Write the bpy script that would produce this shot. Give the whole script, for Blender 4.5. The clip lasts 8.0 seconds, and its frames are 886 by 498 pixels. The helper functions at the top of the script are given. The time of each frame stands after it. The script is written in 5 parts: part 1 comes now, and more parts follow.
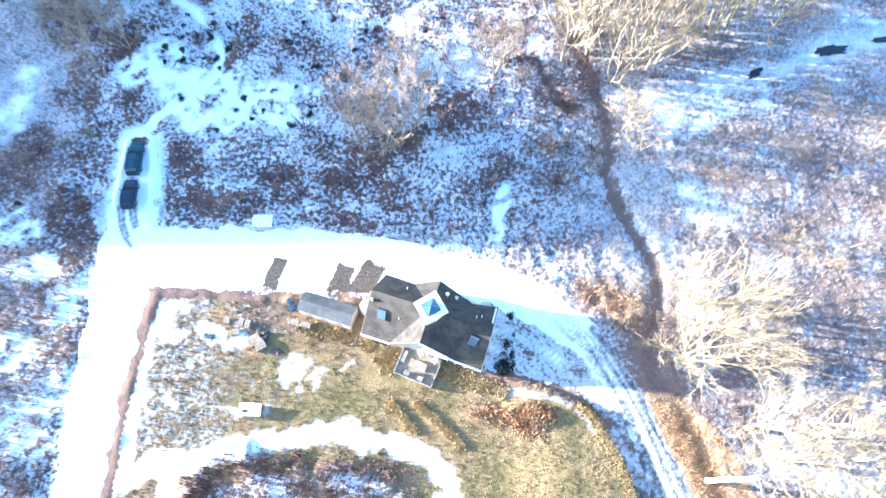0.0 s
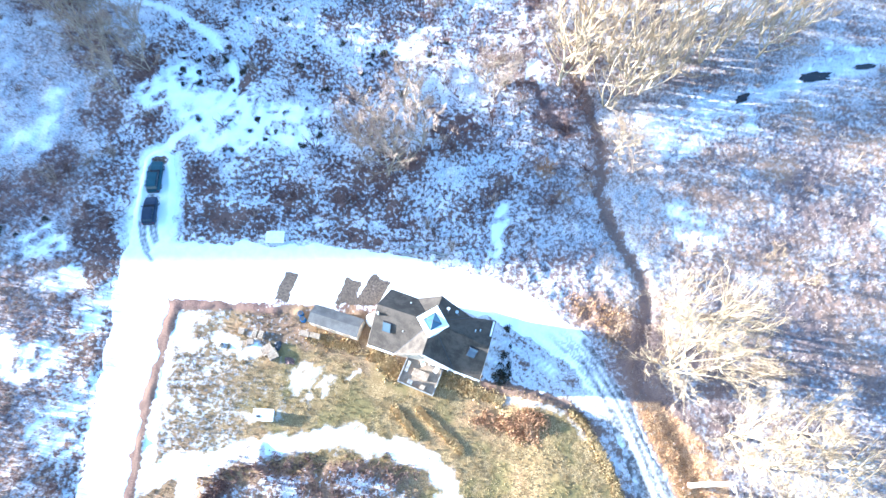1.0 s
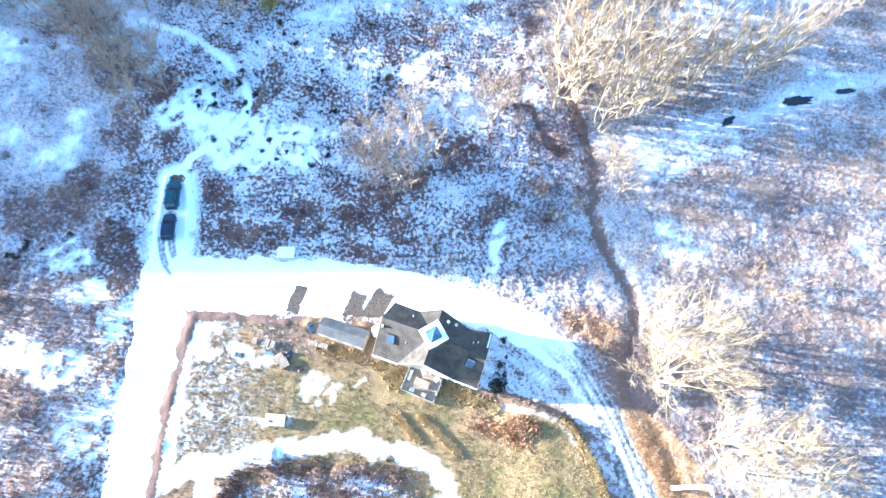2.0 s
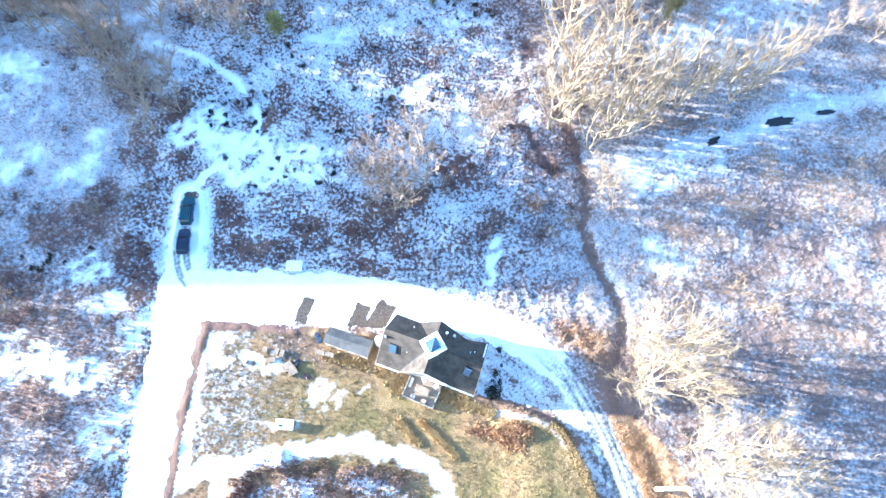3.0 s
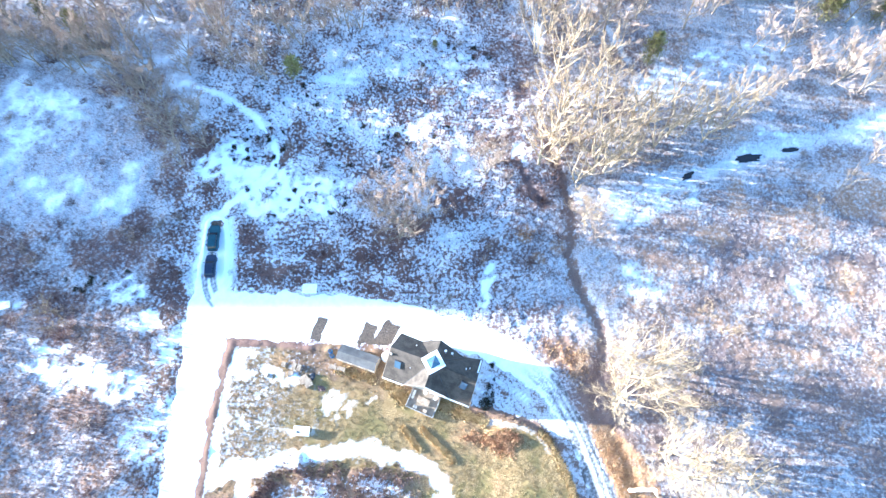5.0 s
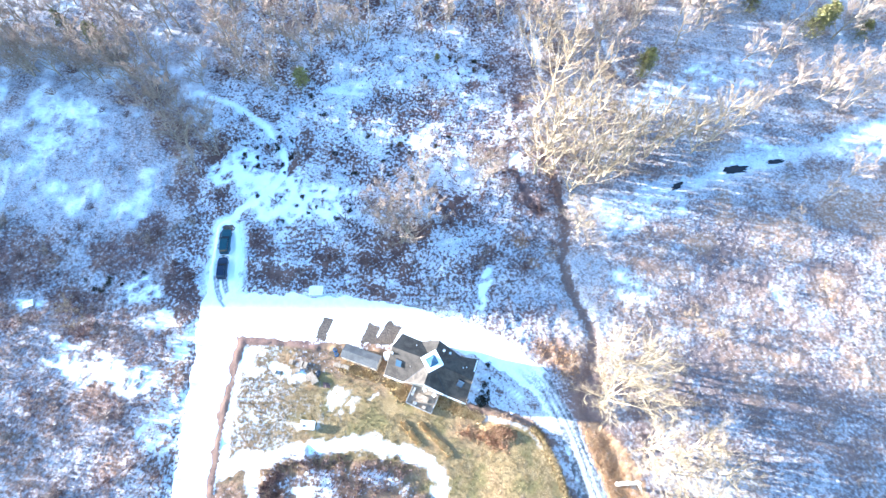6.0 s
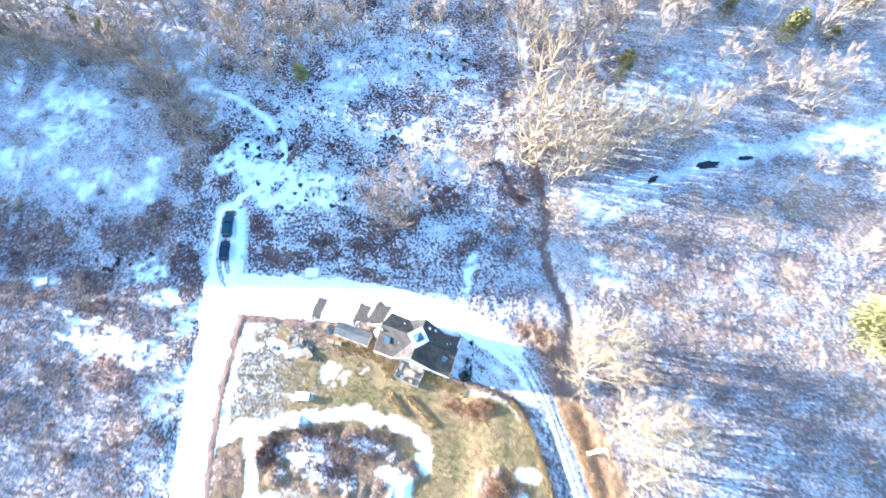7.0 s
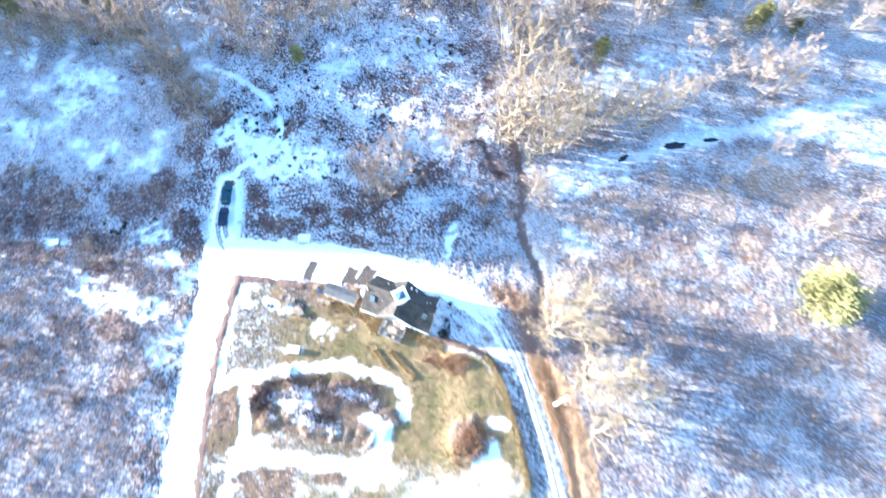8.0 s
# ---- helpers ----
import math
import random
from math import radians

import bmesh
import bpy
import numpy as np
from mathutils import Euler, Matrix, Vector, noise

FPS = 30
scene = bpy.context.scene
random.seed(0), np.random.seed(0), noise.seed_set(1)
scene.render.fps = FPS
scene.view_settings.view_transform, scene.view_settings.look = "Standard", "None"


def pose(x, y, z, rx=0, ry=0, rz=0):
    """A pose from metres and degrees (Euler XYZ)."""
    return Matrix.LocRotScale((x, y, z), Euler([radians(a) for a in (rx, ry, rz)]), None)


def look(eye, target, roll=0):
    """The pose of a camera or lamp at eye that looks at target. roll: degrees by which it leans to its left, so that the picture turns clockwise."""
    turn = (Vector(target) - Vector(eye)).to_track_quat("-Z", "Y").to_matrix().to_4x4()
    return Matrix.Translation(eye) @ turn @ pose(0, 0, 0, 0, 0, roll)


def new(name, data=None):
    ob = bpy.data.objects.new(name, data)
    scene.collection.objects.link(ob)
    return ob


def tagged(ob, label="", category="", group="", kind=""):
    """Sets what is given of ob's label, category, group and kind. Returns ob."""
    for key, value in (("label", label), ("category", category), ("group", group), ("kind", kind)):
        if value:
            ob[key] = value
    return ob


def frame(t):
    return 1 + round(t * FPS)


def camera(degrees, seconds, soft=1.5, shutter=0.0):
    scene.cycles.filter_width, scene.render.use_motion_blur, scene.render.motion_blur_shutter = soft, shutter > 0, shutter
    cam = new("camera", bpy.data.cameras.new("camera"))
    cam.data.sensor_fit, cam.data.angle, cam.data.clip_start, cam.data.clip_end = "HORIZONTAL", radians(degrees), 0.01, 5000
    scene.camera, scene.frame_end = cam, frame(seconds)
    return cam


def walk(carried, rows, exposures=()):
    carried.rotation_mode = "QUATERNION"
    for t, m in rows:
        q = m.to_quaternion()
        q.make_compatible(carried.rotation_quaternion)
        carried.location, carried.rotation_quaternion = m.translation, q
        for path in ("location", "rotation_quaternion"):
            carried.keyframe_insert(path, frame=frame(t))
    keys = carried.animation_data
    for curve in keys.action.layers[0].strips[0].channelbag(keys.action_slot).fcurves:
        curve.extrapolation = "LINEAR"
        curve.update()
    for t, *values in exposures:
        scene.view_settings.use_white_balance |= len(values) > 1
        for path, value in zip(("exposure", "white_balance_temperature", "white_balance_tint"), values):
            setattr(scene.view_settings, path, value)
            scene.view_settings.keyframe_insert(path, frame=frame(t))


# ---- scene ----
cam = camera(74.1, 8.0, soft=1.35, shutter=1.5)
METRES, EYE, TILT, LEAN, TURN = 53.0, 69.7, -69.0, 0.0, 0.0
ROWS = [
    (0.0, 0.0, 0.0, 0.0, 0.0, 0.0, -0.0),
    (0.5, 0.0002, -0.0466, 0.0202, 0.1, 0.04, -0.26),
    (1.0, 0.0013, -0.0882, 0.0381, 0.22, 0.08, -0.41),
    (1.5, 0.0024, -0.1358, 0.0588, 0.32, 0.09, -0.56),
    (3.0, 0.0104, -0.281, 0.12, 0.53, 0.1, -0.78),
    (3.5, 0.0119, -0.3308, 0.1399, 0.54, 0.13, -0.86),
    (4.0, 0.0144, -0.3799, 0.1595, 0.6, 0.17, -0.9),
    (4.5, 0.0166, -0.4315, 0.1797, 0.61, 0.21, -0.92),
    (6.0, 0.0309, -0.5859, 0.2158, 1.02, 0.2, -1.56),
    (6.5, 0.0489, -0.6469, 0.2011, 0.96, 0.11, -1.81),
    (7.0, 0.0775, -0.7248, 0.1661, 0.98, 0.2, -2.28),
    (7.5, 0.1101, -0.8025, 0.1191, 1.0, 0.24, -2.78),
    (8.0, 0.1485, -0.8956, 0.0543, 0.84, 0.01, -3.17),
]
walk(cam, [(t, pose(0, 0, EYE, TILT, LEAN, TURN) @ pose(METRES * x, METRES * y, METRES * z, 90 + pitch, roll, yaw)) for t, x, y, z, yaw, pitch, roll in ROWS],
     exposures=[(0.0, 3.08, 4450, 4), (8.0, 3.08, 4450, 4)])

# ---- world and sun ----
SUN_ELEV, SUN_AZ = 11.5, (-1.0, 0.16)
world = bpy.data.worlds.new("sky")
scene.world = world
world.use_nodes = True
wn = world.node_tree.nodes
sky = wn.new("ShaderNodeTexSky")
sky.sky_type, sky.sun_disc = "NISHITA", False
sky.sun_elevation, sky.sun_rotation = radians(SUN_ELEV), radians(279.1)
sky.air_density, sky.dust_density, sky.ozone_density = 1.0, 1.0, 0.4
wn["Background"].inputs["Strength"].default_value = 0.094
world.node_tree.links.new(sky.outputs[0], wn["Background"].inputs["Color"])
sun = new("sun", bpy.data.lights.new("sun", "SUN"))
sun.data.energy, sun.data.angle, sun.data.color = 4.9, radians(0.6), (1.0, 0.80, 0.585)
sun_dir = Vector((SUN_AZ[0], SUN_AZ[1], 0)).normalized() * math.cos(radians(SUN_ELEV)) + Vector((0, 0, math.sin(radians(SUN_ELEV))))
sun.matrix_world = look(sun_dir * 100, (0, 0, 0))


# ---- materials ----
class Nodes:
    """Short hand for one node material."""

    def __init__(self, name, rough=0.8, metal=0.0):
        self.m = bpy.data.materials.new(name)
        self.m.use_nodes = True
        self.t = self.m.node_tree
        self.p = self.t.nodes["Principled BSDF"]
        self.p.inputs["Roughness"].default_value = rough
        self.p.inputs["Metallic"].default_value = metal
        self.p.inputs["Specular IOR Level"].default_value = 0.1 if rough > 0.72 else 0.5
        self.geo = self.t.nodes.new("ShaderNodeTexCoord").outputs["Object"]

    def put(self, socket, value):
        if isinstance(value, bpy.types.NodeSocket):
            self.t.links.new(value, socket)
        else:
            socket.default_value = value

    def noise(self, scale, detail=4.0, rough=0.6, coord=None, stretch=None):
        n = self.t.nodes.new("ShaderNodeTexNoise")
        n.inputs["Scale"].default_value, n.inputs["Detail"].default_value, n.inputs["Roughness"].default_value = scale, detail, rough
        src = coord or self.geo
        if stretch:
            mp = self.t.nodes.new("ShaderNodeMapping")
            mp.inputs["Scale"].default_value = stretch
            self.t.links.new(src, mp.inputs[0])
            src = mp.outputs[0]
        self.t.links.new(src, n.inputs["Vector"])
        return n.outputs["Fac"]

    def math(self, op, a, b=0.0, clamp=False):
        n = self.t.nodes.new("ShaderNodeMath")
        n.operation, n.use_clamp = op, clamp
        self.put(n.inputs[0], a), self.put(n.inputs[1], b)
        return n.outputs[0]

    def ramp(self, v, lo, hi, a=0.0, b=1.0):
        n = self.t.nodes.new("ShaderNodeMapRange")
        n.interpolation_type = "SMOOTHSTEP"
        self.put(n.inputs[0], v)
        for i, x in zip((1, 2, 3, 4), (lo, hi, a, b)):
            self.put(n.inputs[i], x)
        return n.outputs[0]

    def mix(self, f, a, b):
        n = self.t.nodes.new("ShaderNodeMix")
        n.data_type = "RGBA"
        self.put(n.inputs[0], f)
        for s, c in ((n.inputs[6], a), (n.inputs[7], b)):
            self.put(s, c if isinstance(c, bpy.types.NodeSocket) else (*c, 1))
        return n.outputs[2]

    def attr(self, name):
        n = self.t.nodes.new("ShaderNodeAttribute")
        n.attribute_name = name
        return n

    def colour(self, c):
        self.put(self.p.inputs["Base Color"], c if isinstance(c, bpy.types.NodeSocket) else (*c, 1))

    def bump(self, h, strength=0.5, dist=0.1):
        n = self.t.nodes.new("ShaderNodeBump")
        n.inputs["Strength"].default_value, n.inputs["Distance"].default_value = strength, dist
        self.t.links.new(h, n.inputs["Height"])
        self.t.links.new(n.outputs[0], self.p.inputs["Normal"])


def worn(name, a, b, scale=3.0, rough=0.8, metal=0.0, bump=0.3, dist=0.02, stretch=None, fine=25.0):
    """A surface that drifts between two tones at two scales."""
    k = Nodes(name, rough, metal)
    n1, n2 = k.noise(scale, 4, 0.6, stretch=stretch), k.noise(fine, 2, 0.6, stretch=stretch)
    v = k.math("ADD", k.math("MULTIPLY", n1, 0.65), k.math("MULTIPLY", n2, 0.35))
    k.colour(k.mix(k.ramp(v, 0.38, 0.62), a, b))
    if bump:
        k.bump(v, bump, dist)
    return k.m


def ground_material():
    k = Nodes("snowy_ground", 0.9)
    cover, packed = k.attr("cover"), k.attr("packed").outputs["Fac"]
    sep = k.t.nodes.new("ShaderNodeSeparateColor")
    k.t.links.new(cover.outputs["Color"], sep.inputs[0])
    snow, grass, rust = sep.outputs
    fine = k.noise(1.9, 4, 0.58)
    blade = k.noise(7.0, 3, 0.6)
    u = k.math("ADD", k.math("MULTIPLY", k.math("SUBTRACT", fine, 0.5), 1.9), k.math("MULTIPLY", k.math("SUBTRACT", blade, 0.5), 0.7))
    u = k.math("ADD", u, 0.5)
    xyz = k.t.nodes.new("ShaderNodeSeparateXYZ")
    k.t.links.new(k.geo, xyz.inputs[0])
    meadow = k.ramp(k.math("ADD", xyz.outputs[0], k.math("MULTIPLY", k.noise(0.15, 2), 12.0)), 4.0, 34.0)
    tall_grass = k.math("MAXIMUM", meadow, k.ramp(xyz.outputs[0], -45.0, -55.0))
    soft = k.math("ADD", k.math("MULTIPLY", k.math("MAXIMUM", tall_grass, grass), 0.2), 0.15)
    mask = k.ramp(k.math("SUBTRACT", k.math("SUBTRACT", k.math("MULTIPLY", snow, 1.3), 0.15), u), k.math("MULTIPLY", soft, -1.0), soft)
    frost = k.math("MULTIPLY", grass, k.ramp(snow, 0.95, 0.75))
    mask = k.math("MULTIPLY", mask, k.math("SUBTRACT", 1.0, k.math("MULTIPLY", frost, k.ramp(blade, 0.3, 0.7, 0.5, 0.93))))
    dust = k.math("MULTIPLY", k.math("SUBTRACT", 1.0, packed), k.ramp(snow, 0.92, 0.72))
    mask = k.math("MULTIPLY", mask, k.math("SUBTRACT", 1.0, k.math("MULTIPLY", dust, k.math("ADD", k.math("MULTIPLY", tall_grass, 0.27), k.ramp(k.noise(4.0, 3, 0.6), 0.3, 0.7, 0.18, 0.5)))))
    wide = k.noise(0.22, 3, 0.55)
    litter = k.mix(k.ramp(blade, 0.35, 0.65), (0.068, 0.041, 0.038), (0.17, 0.108, 0.094))
    litter = k.mix(k.ramp(wide, 0.4, 0.62), litter, (0.17, 0.105, 0.082))
    litter = k.mix(k.math("MULTIPLY", meadow, 0.7), litter, k.mix(blade, (0.095, 0.074, 0.074), (0.20, 0.162, 0.156)))
    turf = k.mix(k.ramp(blade, 0.35, 0.65), (0.17, 0.115, 0.048), (0.40, 0.285, 0.135))
    turf = k.mix(k.ramp(k.noise(0.9, 4, 0.65), 0.42, 0.62), turf, k.mix(blade, (0.13, 0.088, 0.04), (0.32, 0.215, 0.09)))
    turf = k.mix(k.ramp(wide, 0.46, 0.64), turf, k.mix(blade, (0.12, 0.096, 0.035), (0.28, 0.215, 0.085)))
    sedge = k.mix(k.ramp(blade, 0.35, 0.65), (0.30, 0.165, 0.08), (0.56, 0.35, 0.18))
    bare = k.mix(rust, k.mix(grass, litter, turf), sedge)
    white = k.mix(k.ramp(wide, 0.35, 0.65), (0.80, 0.83, 0.88), (0.87, 0.88, 0.90))
    k.colour(k.mix(mask, bare, white))
    rough = k.math("MULTIPLY", k.math("ADD", k.math("MULTIPLY", mask, 0.6), k.math("ADD", fine, k.math("MULTIPLY", blade, 0.5))), k.math("SUBTRACT", 1.0, k.math("MULTIPLY", packed, 0.85)))
    tussock = k.math("MULTIPLY", k.math("MULTIPLY", k.noise(0.75, 3, 0.5), 5.0), k.math("MULTIPLY", tall_grass, k.math("SUBTRACT", 1.0, packed)))
    k.bump(k.math("ADD", rough, tussock), 0.5, 0.15)
    return k.m


def drive_material():
    k = Nodes("packed_snow", 0.75)
    bare = k.attr("bare").outputs["Fac"]
    n, f = k.noise(0.9, 4, 0.6), k.noise(6.0, 3, 0.6)
    mask = k.ramp(k.math("SUBTRACT", bare, k.math("ADD", k.math("MULTIPLY", f, 0.5), k.math("MULTIPLY", n, 0.5))), -0.08, 0.08)
    soil = k.mix(k.ramp(f, 0.35, 0.65), (0.058, 0.045, 0.036), (0.13, 0.103, 0.08))
    # track dirt plus groove and bank shade, all mixed in as one dark colour
    rut_shade = k.math("MULTIPLY", k.attr("rut_shade").outputs["Fac"], k.ramp(k.noise(1.6, 4, 0.6), 0.25, 0.6, 0.55, 1.0))
    white = k.mix(k.ramp(n, 0.35, 0.65), (0.83, 0.85, 0.88), (0.89, 0.89, 0.90))
    white = k.mix(rut_shade, white, k.mix(f, (0.05, 0.045, 0.042), (0.15, 0.14, 0.135)))
    k.colour(k.mix(mask, white, soil))
    k.bump(k.math("SUBTRACT", k.math("ADD", n, k.math("MULTIPLY", f, 0.3)), rut_shade), 0.25, 0.08)
    return k.m


def glass_material(name, tint):
    k = Nodes(name, 0.08)
    k.colour(tint)
    k.p.inputs["Coat Weight"].default_value = 1.0
    k.p.inputs["Coat Roughness"].default_value = 0.03
    return k.m


GROUND, DRIVE = ground_material(), drive_material()
BARK_PALE = worn("pale_bark", (0.260, 0.202, 0.137), (0.433, 0.361, 0.275), 1.5, 0.85)
BARK_TAN = worn("tan_bark", (0.167, 0.125, 0.093), (0.351, 0.284, 0.218), 1.5, 0.85)
TWIG_PALE = worn("pale_twigs", (0.235, 0.163, 0.092), (0.36, 0.27, 0.165), 0.8, 0.9, bump=0)
TWIG_TAN = worn("tan_twigs", (0.260, 0.184, 0.138), (0.411, 0.314, 0.239), 0.8, 0.9, bump=0)
TWIG_CREAM = worn("cream_twigs", (0.29, 0.207, 0.118), (0.44, 0.34, 0.208), 0.8, 0.9, bump=0)
BARK_CREAM = worn("cream_bark", (0.37, 0.28, 0.17), (0.53, 0.43, 0.295), 1.5, 0.85)
BARK_BLEACHED = worn("bleached_wood", (0.62, 0.57, 0.50), (0.78, 0.74, 0.68), 1.2, 0.8, stretch=(1, 1, 0.2))
TWIG_GREY = worn("grey_twigs", (0.277, 0.218, 0.176), (0.419, 0.345, 0.284), 0.8, 0.9, bump=0)
TWIG_DARK = worn("dark_twigs", (0.11, 0.066, 0.056), (0.23, 0.15, 0.125), 0.6, 0.9, bump=0)
TWIG_RUST = worn("rust_stalks", (0.26, 0.135, 0.068), (0.44, 0.27, 0.14), 0.6, 0.9, bump=0)
LAWN_BLADES = worn("lawn_blades", (0.182, 0.129, 0.054), (0.455, 0.339, 0.166), 0.5, 0.9, bump=0, fine=3.0)
STALK_ORANGE = worn("orange_stalks", (0.42, 0.25, 0.115), (0.62, 0.42, 0.22), 0.6, 0.9, bump=0)
STALK_RED = worn("red_stalks", (0.33, 0.18, 0.095), (0.52, 0.33, 0.18), 0.6, 0.9, bump=0)
STRAW = worn("straw", (0.40, 0.275, 0.12), (0.62, 0.47, 0.24), 0.6, 0.9, bump=0)
NEEDLES = worn("needles", (0.174, 0.154, 0.054), (0.397, 0.348, 0.132), 1.2, 0.8, bump=0)
SHINGLE = worn("shingle", (0.054, 0.045, 0.037), (0.098, 0.081, 0.066), 0.8, 0.9, bump=0.4, fine=9.0)
METAL_ROOF = worn("shed_roof", (0.095, 0.088, 0.082), (0.15, 0.14, 0.13), 0.7, 0.75)
WHITE = worn("white_paint", (0.70, 0.70, 0.69), (0.84, 0.83, 0.81), 2.0, 0.55, bump=0.1)
SIDING = worn("siding", (0.42, 0.35, 0.26), (0.58, 0.50, 0.40), 1.2, 0.75, stretch=(1, 1, 8))
DECKING = worn("decking", (0.235, 0.18, 0.125), (0.36, 0.285, 0.205), 1.0, 0.8)
WOOD = worn("old_wood", (0.26, 0.19, 0.13), (0.46, 0.37, 0.27), 1.5, 0.8)
DARK = worn("dark_plastic", (0.02, 0.022, 0.03), (0.05, 0.05, 0.06), 2.0, 0.5)
BLUE = worn("blue_drum", (0.02, 0.09, 0.24), (0.05, 0.16, 0.34), 2.0, 0.45)
STONE = worn("stone", (0.18, 0.17, 0.16), (0.36, 0.34, 0.31), 2.5, 0.85)
GLASS_SKY = glass_material("skylight_glass", (0.05, 0.09, 0.135))
GLASS_DARK = glass_material("dark_glass", (0.015, 0.02, 0.03))
CAR_TEAL = worn("teal_paint", (0.010, 0.040, 0.055), (0.016, 0.055, 0.075), 1.0, 0.3, 0.3, 0)
CAR_NAVY = worn("navy_paint", (0.008, 0.014, 0.035), (0.014, 0.022, 0.05), 1.0, 0.3, 0.3, 0)
RUBBER = worn("rubber", (0.012, 0.012, 0.012), (0.03, 0.03, 0.03), 8.0, 0.85)
ALLOY = worn("alloy", (0.4, 0.4, 0.42), (0.55, 0.55, 0.57), 8.0, 0.35, 0.9, 0)
GLASS_DARK.node_tree.nodes["Principled BSDF"].inputs["Coat Weight"].default_value = 0.15
WATER = glass_material("dark_water", (0.012, 0.010, 0.012))
WATER.node_tree.nodes["Principled BSDF"].inputs["Coat Weight"].default_value = 0.0


# ---- plan: distances and noise on arrays ----
def lattice(x, y, seed):
    v = np.sin(x * 127.1 + y * 311.7 + seed * 74.7) * 43758.5453
    return v - np.floor(v)


def vnoise(x, y, seed=0):
    xi, yi = np.floor(x), np.floor(y)
    u, v = x - xi, y - yi
    u, v = u * u * (3 - 2 * u), v * v * (3 - 2 * v)
    a, b = lattice(xi, yi, seed), lattice(xi + 1, yi, seed)
    c, d = lattice(xi, yi + 1, seed), lattice(xi + 1, yi + 1, seed)
    return (a * (1 - u) + b * u) * (1 - v) + (c * (1 - u) + d * u) * v


def fbm(x, y, scale, seed=0, octaves=4):
    total, amp, norm = 0.0, 1.0, 0.0
    for i in range(octaves):
        total = total + amp * vnoise(x * scale, y * scale, seed + i * 17)
        norm, amp, scale = norm + amp, amp * 0.55, scale * 2.03
    return total / norm


def sm(lo, hi, v):
    t = np.clip((v - lo) / (hi - lo), 0, 1)
    return t * t * (3 - 2 * t)


def line_dist(x, y, pts):
    """Distance to a line of points (x, y) or (x, y, half width); with widths, minus the width."""
    best = np.full(np.shape(x), 1e9)
    for p, q in zip(pts, pts[1:]):
        dx, dy = q[0] - p[0], q[1] - p[1]
        t = np.clip(((x - p[0]) * dx + (y - p[1]) * dy) / (dx * dx + dy * dy), 0, 1)
        d = np.hypot(x - p[0] - t * dx, y - p[1] - t * dy)
        if len(p) > 2:
            d = d - (p[2] + t * (q[2] - p[2]))
        best = np.minimum(best, d)
    return best


def blob(x, y, cx, cy, rx, ry, turn=0.0):
    """1 in the middle of a ragged ellipse, 0 outside, with a soft edge."""
    wob = min(rx, ry) * 1.1
    x, y = x + (WARP.get(x.size, (0, 0))[0]) * wob, y + (WARP.get(x.size, (0, 0))[1]) * wob
    c, s = math.cos(radians(turn)), math.sin(radians(turn))
    u, v = ((x - cx) * c + (y - cy) * s) / rx, ((y - cy) * c - (x - cx) * s) / ry
    return 1 - sm(0.75, 1.2, np.hypot(u, v))


WARP = {}


def inside(x, y, poly):
    hit = np.zeros(np.shape(x), bool)
    for (x0, y0), (x1, y1) in zip(poly, poly[1:] + poly[:1]):
        if y0 != y1:
            hit ^= ((y0 > y) != (y1 > y)) & (x < (x1 - x0) * (y - y0) / (y1 - y0) + x0)
    return hit


ROAD = [(-38, 25.8, 4.0), (-30, 25.6, 4.0), (-22, 25.4, 4.1), (-14, 24.9, 4.1), (-6, 24.6, 3.2), (0, 23.8, 2.6), (5, 22.6, 2.8), (9.5, 20.8, 2.6),
        (13, 18.6, 2.4), (16, 16, 2.2), (18.5, 13.2, 1.9), (20.8, 8.9, 1.8), (22.6, 4.9, 1.7), (24.9, -2, 2.0), (27.2, -9, 2.3), (29.2, -17, 2.6), (33, -45, 2.6)]
LANE = [(-40.3, 27, 3.9), (-40, 18, 3.3), (-40.2, 9, 3.0), (-40.2, -2, 2.9), (-39.3, -20, 3.3), (-38, -45, 3.3)]
CAR_PAD = [(-40.5, 29, 2.8), (-40.75, 36, 2.7), (-41.5, 42.1, 2.1)]
DITCH = [(19.5, 60), (21.6, 53), (22.7, 47.1), (22.6, 41.7), (22.0, 37.4), (23, 32.4), (25.1, 28.4), (26.2, 26), (26.8, 22.3), (26.3, 18.3), (24.9, 13.8), (25.1, 10.5),
         (26.8, 8.6), (28.8, 4.2), (30.2, -1.2), (32, -7), (33.5, -17), (36, -45)]
STREAM = [(21.5, 50.5), (30, 54.5), (41, 54), (46, 54.3), (57, 58), (66, 60.3), (85, 68), (100, 72), (130, 80)]
HEDGE = [(-35.9, 20.9), (-36.7, 13.5), (-37.3, 6), (-37.2, -3), (-36.0, -20), (-35, -45)]
TRAIL = [(-40.9, 44.5), (-39.8, 46.2), (-38, 48.3), (-34.5, 51), (-32.6, 54), (-32.3, 57), (-33.6, 60.3), (-37.8, 65.5), (-45, 70.2), (-53, 73)]
BAND = [(-36.2, 16), (-36.2, 4), (-35.5, -1.2), (-32.8, 1.0), (-29, 1.2), (-23, 2.8), (-14.4, 4.4), (-9.2, 3.4), (-5, 3.4), (-1.5, 1.4), (0.6, -1), (0.8, -4.5)]
LOOP = [(-30.6, 0.8), (-29.4, -6), (-28.6, -11), (-29.8, -17), (-31, -24), (-29.8, -17), (-26, -13.4), (-20, -13.2), (-14.5, -13.8), (-8.5, -13.6), (-5, -14), (-3, -10), (-2.6, -7)]
EAST_PATH = [(7.5, 9.0), (11, 8.8), (15, 7.8), (18, 4.5)]
